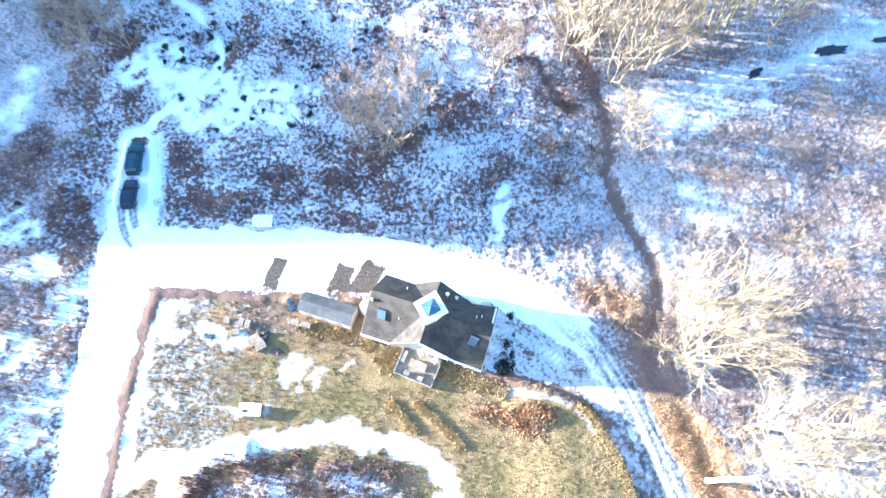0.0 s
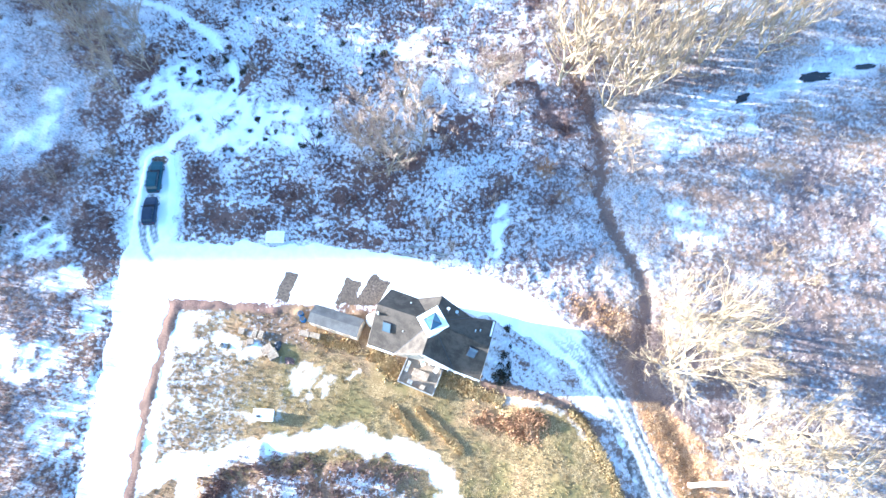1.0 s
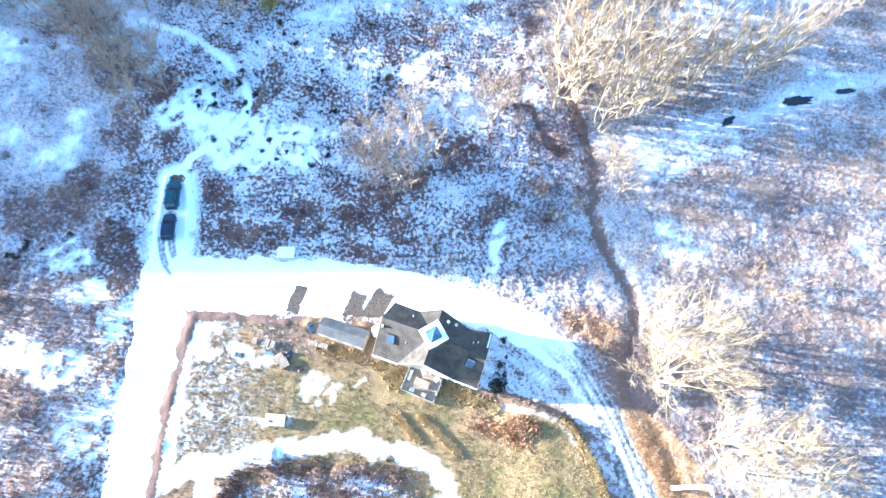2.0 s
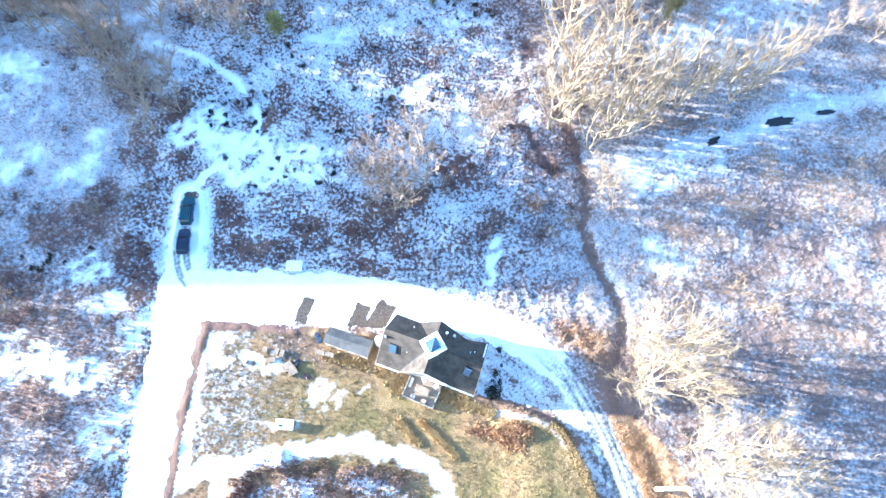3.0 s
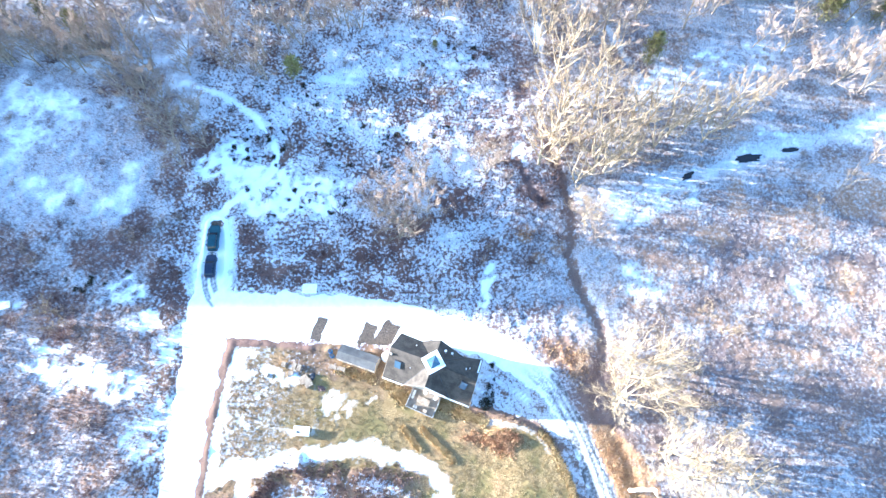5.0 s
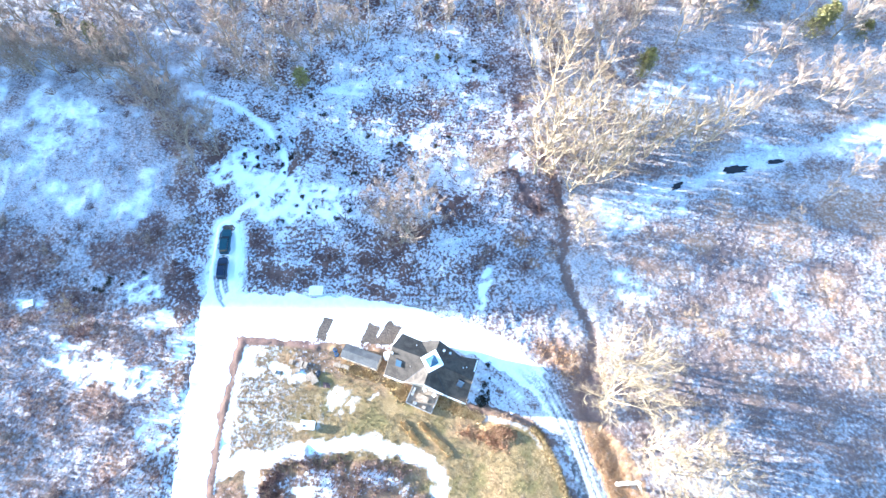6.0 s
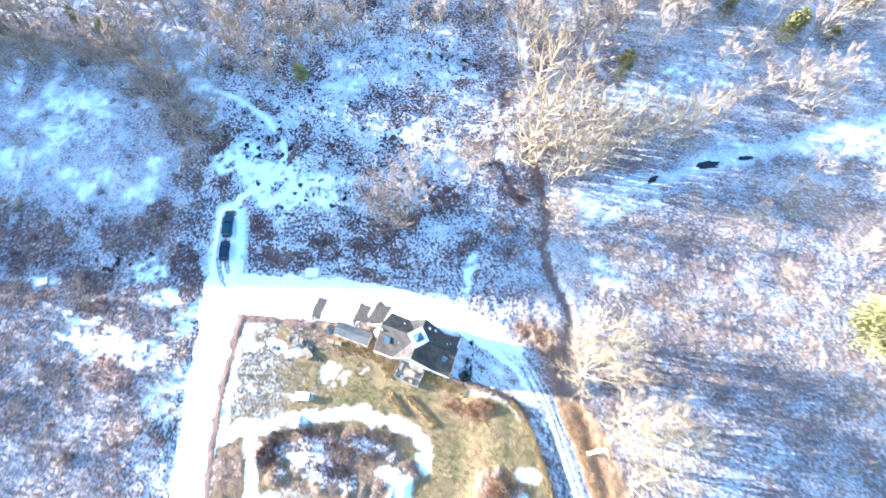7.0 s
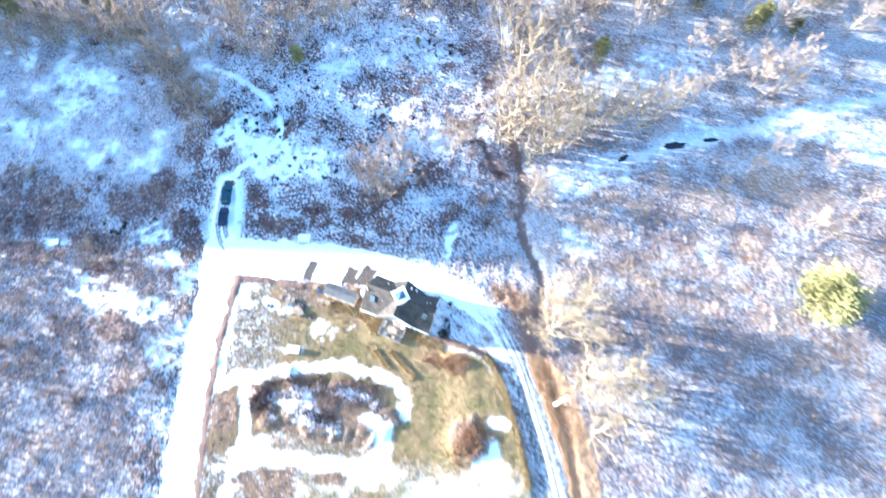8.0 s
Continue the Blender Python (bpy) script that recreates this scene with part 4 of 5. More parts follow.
def crate(x, y, turn, size, label):
    c = thing("crate", label, "crate", (x, y, height(x, y)), turn, "crates in the yard")
    sx, sy, sz = size
    n = 4
    for k in range(n):
        yy = (k - (n - 1) / 2) * sy / n
        part("slat", box(bmesh.new(), (sx, sy / n * 0.7, 0.03), pose(0, yy, sz)), WOOD, c)
        part("base_slat", box(bmesh.new(), (sx, sy / n * 0.7, 0.03), pose(0, yy, 0.02)), WOOD, c)
    for k in (-1, 0, 1):
        part("bearer", box(bmesh.new(), (0.09, sy, sz - 0.05), pose(k * (sx / 2 - 0.05), 0, 0.05)), WOOD, c)


for x, y, tn, size in ((-24.4, 17.1, -12, (0.6, 1.0, 0.5)), (-23.6, 16.9, -12, (0.6, 1.0, 0.5)), (-26.2, 17.4, -8, (0.7, 0.8, 0.4)), (-24.9, 16.0, 5, (0.9, 0.7, 0.35)), (-22.6, 15.0, 38, (1.5, 1.2, 0.4)), (-21.8, 14.4, 30, (1.2, 1.3, 0.55)), (-18.0, 17.1, -14, (1.3, 0.7, 0.6)), (-16.6, 16.8, -14, (1.3, 0.7, 0.6))):
    crate(x, y, tn, size, "weathered slatted wooden crate on thawed grass")


def tarp(x, y, size, turn, label, material=DARK):
    """A heap under a sheet."""
    c = thing("covered_heap", label, "heap", (x, y, height(x, y) - 0.05), turn)
    bm = bmesh.new()
    bmesh.ops.create_icosphere(bm, subdivisions=3, radius=1.0)
    for v in bm.verts:
        k = 0.75 + 0.5 * noise.noise(v.co * 1.7 + Vector((x, y, 0)))
        v.co = Vector((v.co.x * size[0] * k, v.co.y * size[1] * k, max(v.co.z, -0.05) * size[2] * k))
    part("sheet", bm, material, c)


tarp(-21.3, 15.6, (0.6, 0.7, 0.7), 20, "dark tarpaulin heap beside the crates")
tarp(-28.7, 15.6, (0.5, 0.45, 0.5), 0, "small brown leaf heap on the snowy lawn", WOOD)
tarp(-19.6, 13.6, (0.9, 0.6, 0.35), -30, "low dark heap of brush on the lawn", TWIG_DARK)


def snow_slab(x, y, size, turn, label):
    c = thing("flat_table", label, "table", (x, y, height(x, y)), turn)
    part("top", box(bmesh.new(), (size[0], size[1], 0.12), pose(0, 0, size[2]), 0.04), SNOWCAP, c)
    for sx in (-1, 1):
        for sy in (-1, 1):
            part("leg", box(bmesh.new(), (0.1, 0.1, size[2]), pose(sx * size[0] * 0.42, sy * size[1] * 0.4, 0)), WOOD, c)


SNOWCAP = worn("snow_cap", (0.80, 0.83, 0.88), (0.88, 0.88, 0.90), 1.5, 0.8)
snow_slab(-75.4, 26.4, (1.9, 1.3, 0.4), 20, "low board under snow in the west field")
snow_slab(-23.2, 30.4, (2.5, 1.7, 0.5), 0, "low table under thick snow beside the drive")
for x, y, ln, tn in ((-4.0, 29.2, 2.4, -3), (-4.6, 28.1, 2.6, -6), (-0.7, 28.3, 2.6, -10), (-0.2, 27.7, 2.2, -8)):
    b = thing("log", "long grey log dusted with snow", "log", (x, y, height(x, y) + 0.12), tn, "logs beside the drive")
    part("trunk", rod(bmesh.new(), (-ln / 2, 0, 0), (ln / 2, 0, 0), 0.17, 0.15, 9), STONE, b)


def snag(x, y):
    """A tall dead trunk without bark, broken off at the top, with a few stubs."""
    z = height(x, y)
    d = thing("dead_trunk", "tall bleached dead tree trunk broken off at the top", "dead tree", (x, y, z))
    rng = random.Random(5)
    pts = [Vector((0.06 * i + rng.gauss(0, 0.04), 0.02 * i + rng.gauss(0, 0.04), -0.4 + 1.12 * i)) for i in range(11)]
    w = Wood()
    w.tube(pts, [0.36, 0.31, 0.29, 0.28, 0.27, 0.26, 0.26, 0.25, 0.24, 0.23, 0.12], 12)
    c = new("trunk", w.mesh("trunk", BARK_BLEACHED))
    c.parent = d
    for k, (dx, dy, dz, r) in ((10, (0.5, -1.5, -0.9, 0.10)), (9, (0.3, -0.9, 0.3, 0.08)), (6, (-0.6, 0.4, 0.5, 0.07)), (4, (0.5, 0.5, 0.4, 0.06))):
        p = pts[k] + Vector((0, 0, -0.3))
        part("stub", rod(bmesh.new(), p, p + Vector((dx, dy, dz)), r, r * 0.5, 7), BARK_PALE if k == 10 else BARK_BLEACHED, d)


# pools of dark water in the stream
for x, y, rx, ry, tn in ((45.2, 54.2, 1.3, 0.6, 35), (57.0, 58.1, 2.6, 0.8, 8), (65.4, 60.2, 1.8, 0.5, 10)):
    bm = bmesh.new()
    pts = []
    for i in range(28):
        a = i / 28 * math.tau
        k = 1 + 0.5 * noise.noise((math.cos(a) * 1.4 + x, math.sin(a) * 1.4 + y, 0)) + 0.55 * noise.noise((math.cos(a) * 4 + x, math.sin(a) * 4 + y, 5))
        pts.append((math.cos(a) * rx * k, math.sin(a) * ry * k, 0))
    slab(bm, pts, 0.1)
    hz = max(height(x + rx * c * 0.8, y + ry * s * 0.8) for c, s in ((0, 0), (1, 0), (-1, 0), (0, 1), (0, -1)))
    w = part("water", bm, WATER)
    w.matrix_basis = pose(x, y, hz + 0.12, 0, 0, tn)
    tagged(w, "open pool of dark water in the frozen stream", "water", kind="structure")


# ---- plants ----
class Wood:
    """Collects tapered tubes."""

    def __init__(self):
        self.v, self.f = [], []

    def tube(self, pts, radii, sides):
        base = len(self.v)
        for i, (p, r) in enumerate(zip(pts, radii)):
            d = (pts[min(i + 1, len(pts) - 1)] - pts[max(i - 1, 0)]).normalized()
            a = d.orthogonal().normalized()
            b = d.cross(a)
            for k in range(sides):
                t = k / sides * math.tau
                self.v.append(p + (a * math.cos(t) + b * math.sin(t)) * r)
        for i in range(len(pts) - 1):
            for k in range(sides if sides > 2 else 1):
                q = base + i * sides
                self.f.append((q + k, q + (k + 1) % sides, q + sides + (k + 1) % sides, q + sides + k))

    def mesh(self, name, material):
        return mesh_of(name, self.v, self.f, material, True)


def bent(rng, p, d, length, n, wiggle, rise):
    """Points of a wandering branch."""
    pts, d = [p.copy()], d.normalized()
    for _ in range(n):
        d = (d + Vector((rng.gauss(0, wiggle), rng.gauss(0, wiggle), rng.gauss(0, wiggle) + rise))).normalized()
        p = p + d * (length / n)
        pts.append(p)
    return pts, d


def bare_tree(seed, tall, wide, stems, bark, twig, limbs=11, subs=5, twigs=5, fine=3, thick=0.17, bold=1.0, straight=0.0):
    """Meshes of a leafless tree: its trunk and limbs, and its crown of twigs."""
    rng = random.Random(seed)
    wood, spray = Wood(), Wood()
    for s in range(stems):
        a0 = s / stems * math.tau + rng.random()
        lean = Vector((math.cos(a0), math.sin(a0), 0)) * (0.0 if stems == 1 else rng.uniform(0.15, 0.4))
        trunk, _ = bent(rng, lean * 0.3 + Vector((0, 0, -0.3)), Vector((0, 0, 1)) + lean, tall * rng.uniform(0.8, 1.0), 8, 0.07, 0.03)
        r = thick / math.sqrt(stems) * 1.15
        wood.tube(trunk, [r * (1 - 0.85 * i / 8) for i in range(9)], 6)
        for i in range(max(3, limbs // stems + 1)):
            t = 0.14 + 0.82 * (i + rng.random() * 0.7) / max(3, limbs // stems + 1)
            k = min(int(t * 8), 7)
            p = trunk[k].lerp(trunk[k + 1], t * 8 - k)
            a = i * 2.4 + rng.uniform(-0.5, 0.5) + a0
            d = Vector((math.cos(a), math.sin(a), rng.uniform(0.55, 1.25)))
            ln = wide * (1.3 - 0.8 * t) * rng.uniform(0.7, 1.15)
            limb, _ = bent(rng, p, d, ln * (1 + 0.6 * straight), 5, 0.11 - 0.05 * straight, 0.09)
            lr = r * (1 - 0.8 * t) * 0.55 + 0.025
            wood.tube(limb, [lr * (1 - 0.75 * j / 5) for j in range(6)], 4)
            for _ in range(subs):
                t2 = rng.uniform(0.25, 1.0)
                k2 = min(int(t2 * 5), 4)
                p2 = limb[k2].lerp(limb[k2 + 1], t2 * 5 - k2)
                d2 = (limb[5] - limb[0]).normalized() + Vector((rng.gauss(0, 0.42), rng.gauss(0, 0.42), rng.gauss(0.2, 0.3))) * (1 - 0.35 * straight)
                sub, _ = bent(rng, p2, d2, ln * rng.uniform(0.35, 0.65), 3, 0.18 - 0.08 * straight, 0.06)
                wood.tube(sub, [lr * 0.3 + 0.006, lr * 0.22 + 0.006, lr * 0.14 + 0.006, 0.010], 3)
                for _ in range(twigs):
                    t3 = rng.uniform(0.2, 1.0)
                    k3 = min(int(t3 * 3), 2)
                    p3 = sub[k3].lerp(sub[k3 + 1], t3 * 3 - k3)
                    d3 = (sub[3] - sub[0]).normalized() + Vector((rng.gauss(0, 0.5), rng.gauss(0, 0.5), rng.gauss(0.15, 0.35)))
                    tw, _ = bent(rng, p3, d3, ln * rng.uniform(0.16, 0.32), 2, 0.16, 0.05)
                    spray.tube(tw, [0.024 * bold, 0.018 * bold, 0.011 * bold], 2)
                    for _ in range(fine):
                        p4 = tw[0].lerp(tw[2], rng.uniform(0.2, 1))
                        d4 = (tw[2] - tw[0]).normalized() + Vector((rng.gauss(0, 0.7), rng.gauss(0, 0.7), rng.gauss(0.1, 0.5)))
                        spray.tube([p4, p4 + d4.normalized() * ln * rng.uniform(0.07, 0.15)], [0.017 * bold, 0.009 * bold], 2)
    return wood.mesh("trunk", bark), spray.mesh("crown", twig)


def plant(name, meshes, x, y, scale, turn, label, category, group="", sink=0.05, lean=(0, 0)):
    ob = thing(name, label, category, group=group)
    ob.matrix_basis = pose(x, y, height(x, y) - sink, lean[0], lean[1], turn) @ Matrix.Diagonal((scale, scale, scale, 1))
    for me in meshes:
        c = new(me.name.split(".")[0], me)
        c.parent = ob
    return ob


snag(29.2, -0.6)
rng = random.Random(7)
BIG = [bare_tree(11 + i, 10.5, 6.0, 1 + i % 2, BARK_CREAM, TWIG_CREAM, 14, 7, 6, 4, 0.25, 0.75, 0.3) for i in range(3)]
TALL = [bare_tree(31 + i, 13.0, 4.4, 1 + i % 3, BARK_CREAM, TWIG_PALE, 11, 6, 6, 4, 0.26, 0.6, 1.0) for i in range(4)]
THIN = [bare_tree(51 + i, 9.0, 3.3, 1 + i % 3, BARK_PALE, TWIG_TAN, 11, 6, 6, 5, 0.15, 0.75, 0.5) for i in range(4)]
FAR = [bare_tree(61 + i, 11.5, 4.3, 1 + i % 3, BARK_PALE, TWIG_TAN, 10, 5, 5, 3, 0.18, 1.3) for i in range(4)]
SMALL = [bare_tree(71 + i, 5.0, 2.4, 2 + i % 2, BARK_TAN, TWIG_PALE, 8, 4, 5, 3, 0.09) for i in range(3)]

for i, (x, y, s) in enumerate(((27.6, 12.8, 1.05), (31.0, 16.8, 1.1), (35.2, 18.6, 0.9), (34.6, 5.0, 0.95), (38.0, 1.6, 1.0), (42, 5.5, 0.85), (42, -3.5, 0.95), (36.5, -5.5, 0.8), (29.5, 20.5, 0.7), (34.2, 13.2, 0.8), (25.0, 44.6, 0.55), (46, 1.5, 0.8))):
    plant("tree", BIG[i % 3], x, y, s, i * 73 + 20, "broad bare tree with pale sunlit limbs beside the ditch", "tree", "pale trees by the ditch")
for i, (x, y, s) in enumerate(((17.3, 55.8, 1.1), (21.0, 57.5, 1.05), (24.0, 52.6, 1.0), (27.5, 54.6, 1.0), (31, 56, 0.95), (35, 58.4, 0.9), (39.5, 60.5, 0.85), (45, 63.5, 0.8), (50, 66, 0.8), (25.5, 60.5, 1.05), (30, 63, 1.0), (21, 64, 1.05),
                               (35.5, 66, 0.9), (18, 69, 1.0), (25.5, 69.5, 1.0), (21.5, 75.5, 0.95), (29, 76, 0.9), (17.5, 82, 0.95), (25, 84, 0.9), (54.5, 68.5, 0.75), (19.5, 60.5, 1.05), (27.8, 57.8, 1.05), (33.5, 61.5, 0.95), (38.5, 65, 0.85), (23, 67, 1.0), (42, 62.5, 0.8), (47.5, 68, 0.75), (28, 66.5, 0.95), (23.5, 79.5, 0.9), (31, 71, 0.9), (20.5, 87, 0.9), (29.5, 55.0, 0.9), (48.5, 61.5, 0.75), (53, 64.5, 0.7), (57, 67.8, 0.75), (44, 70.5, 0.7))):
    plant("tree", TALL[i % 4], x, y, s, i * 61, "tall bare tree with pale trunk and upswept limbs", "tree", "streamside trees")
for i, (x, y, s) in enumerate(((24.6, 44.2, 0.9), (27, 41.3, 0.7), (7.4, 53.8, 1.05), (-4.5, 49.8, 1.0), (-6.0, 41.8, 1.15), (-8.2, 40.4, 1.15), (-3.4, 45.6, 1.1), (-12.2, 44.6, 1.0), (-6.2, 52.2, 1.05), (-10, 49, 1.0), (8.8, 55.6, 1.0), (6, 57, 0.9), (-9.6, 43.6, 1.05), (-11.2, 46.6, 0.8), (-7.5, 46.8, 0.85), (79, 57, 0.9), (85, 60.5, 0.9), (90, 54, 0.85), (73, 52, 0.7), (96, 46, 0.85), (84, 40, 0.8), (101, 40, 0.9),
                               (-46, 58.5, 0.8), (-50, 62, 0.85), (-54.5, 65.5, 0.9), (-49, 67, 0.8), (-57, 70.5, 0.9), (-52, 75, 0.95), (76, 75, 1.15), (79.5, 77.5, 1.2), (83, 75, 1.15), (72, 78, 1.0), (86.5, 79, 1.1), (78, 79.5, 1.1), (81.5, 73.5, 1.0), (66, 74, 0.9), (62, 84, 1.0), (60.5, 70, 0.9), (-61, 72, 1.15), (-43, 76, 0.9), (-37, 74, 0.7), (-66, 76, 1.2), (-49.5, 54.5, 0.95), (-52, 59.5, 1.1), (-55, 62, 1.15), (-58.5, 66.5, 1.2), (-63, 69.5, 1.2), (-69, 79, 1.3), (-74, 77, 1.25), (-60, 76, 1.25), (-47.5, 63, 0.9), (-90, 78, 1.25), (-86, 82, 1.3), (-95, 72, 1.2), (-99, 77, 1.25), (-80, 80, 1.2))):
    plant("tree", THIN[i % 4], x, y, s, i * 47, "slender bare tan tree with fine twigs", "tree", "slender bare trees")
for i, (x, y, s) in enumerate(((47.5, 24.5, 0.9), (44, 27.5, 0.8), (52, 27, 0.7), (33, 29, 0.7), (41.5, 13, 0.9), (44, 8, 0.9), (62, 39, 0.8), (58, 41.5, 0.7), (66, 47, 0.8), (-64.5, 23, 0.8), (-67, 25.5, 0.9), (87, 37, 0.9), (69, 34, 0.7), (22.5, 18.5, 0.55), (23.5, 21, 0.6), (76, 30, 0.8))):
    plant("sapling", SMALL[i % 3], x, y, s, i * 83, "low spreading bare sapling in rough grass", "sapling", "saplings in the rough")
# woods along the far side
woods = 0
while woods < 290:
    x, y = rng.uniform(-124, 128), rng.uniform(64, 126)
    edge = 84 + 5 * math.sin(x * 0.07 + 1) + (8 if 35 < x < 66 else 0) - (13 if x < -66 else 5 if x < -36 else 0)
    if y < edge or rng.random() < (0.0 if x < -36 else 0.3):
        continue
    plant("tree", FAR[rng.randrange(4)], x, y, rng.uniform(0.8, 1.25), rng.uniform(0, 360), "bare woodland tree among many others", "tree", "far woods")
    woods += 1


def conifer(seed, tall, wide, boughs):
    """A trunk with separate boughs, each carrying sprays of needles, and gaps between."""
    rng = random.Random(seed)
    wood = Wood()
    trunk, _ = bent(rng, Vector((0, 0, -0.2)), Vector((0, 0, 1)), tall * 0.95, 6, 0.05, 0.02)
    wood.tube(trunk, [0.2 * (1 - 0.9 * i / 6) for i in range(7)], 6)
    v, f = [], []
    for i in range(boughs):
        t = rng.random() ** 0.8
        z = tall * (0.12 + 0.86 * t)
        reach = wide * math.sqrt(max(0.02, 1 - ((t - 0.22) / 0.8) ** 2)) * rng.uniform(0.45, 1.1)
        a = rng.uniform(0, math.tau)
        tip = Vector((math.cos(a) * reach, math.sin(a) * reach, z + rng.uniform(-0.1, 0.35) * reach))
        root = Vector((0, 0, z))
        wood.tube([root, tip], [0.05, 0.015], 3)
        for _ in range(24):
            p = root.lerp(tip, rng.random() ** 0.55) + Vector((rng.gauss(0, 0.16), rng.gauss(0, 0.16), rng.gauss(0, 0.14))) * (0.6 + 0.25 * reach)
            d = (Vector((math.cos(a), math.sin(a), rng.uniform(0.0, 0.9))) + Vector((rng.gauss(0, 0.6), rng.gauss(0, 0.6), rng.gauss(0, 0.4)))).normalized()
            side = d.orthogonal().normalized() * rng.uniform(0.07, 0.13)
            ln = rng.uniform(0.3, 0.6)
            q = len(v)
            v += [p - side * 0.4, p + d * ln * 0.5 + side, p + d * ln, p + d * ln * 0.5 - side]
            f.append((q, q + 1, q + 2, q + 3))
    return wood.mesh("trunk", BARK_TAN), mesh_of("crown", v, f, NEEDLES)


PINES = [conifer(91, 7.0, 4.8, 460), conifer(92, 10, 2.9, 170), conifer(93, 5.5, 1.9, 80)]
plant("conifer", PINES[0], 83.0, 23.0, 1.35, 0, "large rounded yellow-green conifer in the rough", "conifer")
for x, y, k, s in ((40.0, 79.5, 1, 0.85), (76.5, 91.0, 1, 0.9), (80, 93.5, 1, 0.75), (87.5, 91, 2, 1.0), (65, 98, 1, 0.8), (96, 101, 1, 1.0), (-76.0, 84.5, 1, 0.75), (-84, 88, 1, 0.7), (-101, 84, 1, 0.8), (-30.8, 75.5, 2, 0.9), (-3, 82.5, 2, 0.4), (112, 98, 1, 0.9)):
    plant("conifer", PINES[k], x, y, s, x * 31, "yellow-green conifer among bare trees", "conifer", "scattered conifers")


NEEDLES_DARK = worn("dark_needles", (0.03, 0.032, 0.022), (0.085, 0.075, 0.05), 2.0, 0.85, bump=0)


def bush_mesh(seed, wide):
    """A low dense clump of small leaves."""
    rng = random.Random(seed)
    v, f = [], []
    lobes = [Vector((rng.gauss(0, 0.5), rng.gauss(0, 0.35), 0)) * wide for _ in range(4)]
    for i in range(190):
        d = Vector((rng.gauss(0, 1), rng.gauss(0, 1), abs(rng.gauss(0, 0.8)))).normalized()
        p = lobes[i % 4] + Vector((d.x, d.y * 0.85, d.z)) * wide * rng.uniform(0.0, 0.65)
        e = (d + Vector((rng.gauss(0, 0.6), rng.gauss(0, 0.6), rng.gauss(0, 0.6)))).normalized() * wide * 0.28
        s = e.orthogonal().normalized() * wide * 0.1
        q = len(v)
        v += [p - s, p + s, p + e + s * 0.4, p + e - s * 0.4]
        f.append((q, q + 1, q + 2, q + 3))
    return mesh_of("foliage", v, f, NEEDLES_DARK)


BUSHES = [(bush_mesh(400 + i, 0.6),) for i in range(3)]
made = 0
for cx, cy, rx, ry, n in ((-37, 59, 9, 5, 22), (-28, 47, 9, 4, 12), (-10, 61, 9, 4, 14), (-30, 72, 14, 6, 12), (2, 81, 10, 4, 10), (-15, 54, 8, 4, 8), (-60, 31, 8, 5, 8)):
    for _ in range(n):
        x, y = cx + rng.gauss(0, rx * 0.55), cy + rng.gauss(0, ry * 0.55)
        plant("bush", BUSHES[made % 3], x, y, rng.uniform(0.6, 1.3), rng.uniform(0, 360), "low dark evergreen bush half buried in snow", "bush", "dark bushes in the field")
        made += 1
for x, y, sc in ((8.3, 17.8, 1.0), (7.9, 14.6, 1.1), (8.3, 13.2, 0.9), (7.0, 12.2, 1.5), (7.7, 11.4, 1.4), (6.4, 11.6, 1.2), (8.6, 15.6, 0.6), (7.3, 13.3, 0.8), (8.4, 12.2, 0.7)):
    plant("bush", BUSHES[made % 3], x, y, sc, x * 77, "dark evergreen bush in snow beside the house", "bush", "bushes beside the house")
    made += 1


def shrub_mesh(seed, tall, stems, material, sides=3, thick=1.0):
    rng = random.Random(seed)
    w = Wood()
    for _ in range(stems):
        a, o = rng.uniform(0, math.tau), rng.random() ** 0.5
        d = Vector((math.cos(a) * o, math.sin(a) * o, 1.0))
        pts, _ = bent(rng, Vector((math.cos(a), math.sin(a), 0)) * 0.25 * o, d, tall * rng.uniform(0.6, 1.1), 2, 0.15, 0.0)
        w.tube(pts, [0.03 * thick, 0.024 * thick, 0.012 * thick], sides)
        for _ in range(4):
            p = pts[0].lerp(pts[2], rng.uniform(0.35, 1))
            e = d + Vector((rng.gauss(0, 0.7), rng.gauss(0, 0.7), rng.gauss(0, 0.3)))
            w.tube([p, p + e.normalized() * tall * rng.uniform(0.15, 0.4)], [0.022 * thick, 0.010 * thick], 2)
    return w.mesh("branchwork", material)


SHRUBS = [(shrub_mesh(200 + i, 1.7, 26, m),) for i, m in enumerate((TWIG_DARK, TWIG_DARK, TWIG_TAN, TWIG_GREY, TWIG_RUST))]
count = 0
while count < 290:
    x, y = rng.uniform(-100, 110), rng.uniform(-20, 92)
    g = at_grid(x, y)
    if g[5] > -1.5 or inside(np.array([x]), np.array([y]), LAWN)[0] or (-11 < x < 20 and 4 < y < 24):
        continue
    if rng.random() < float(g[1]) * 0.9:
        continue
    k = 4 if g[3] > 0.4 else rng.randrange(4) if x < 25 else 2 + rng.randrange(2)
    plant("shrub", SHRUBS[k], x, y, rng.uniform(0.6, 1.35) * (0.6 if x > 25 else 1.0), rng.uniform(0, 360), "leafless twiggy shrub in snowy rough ground", "shrub", "shrubs in the rough")
    count += 1


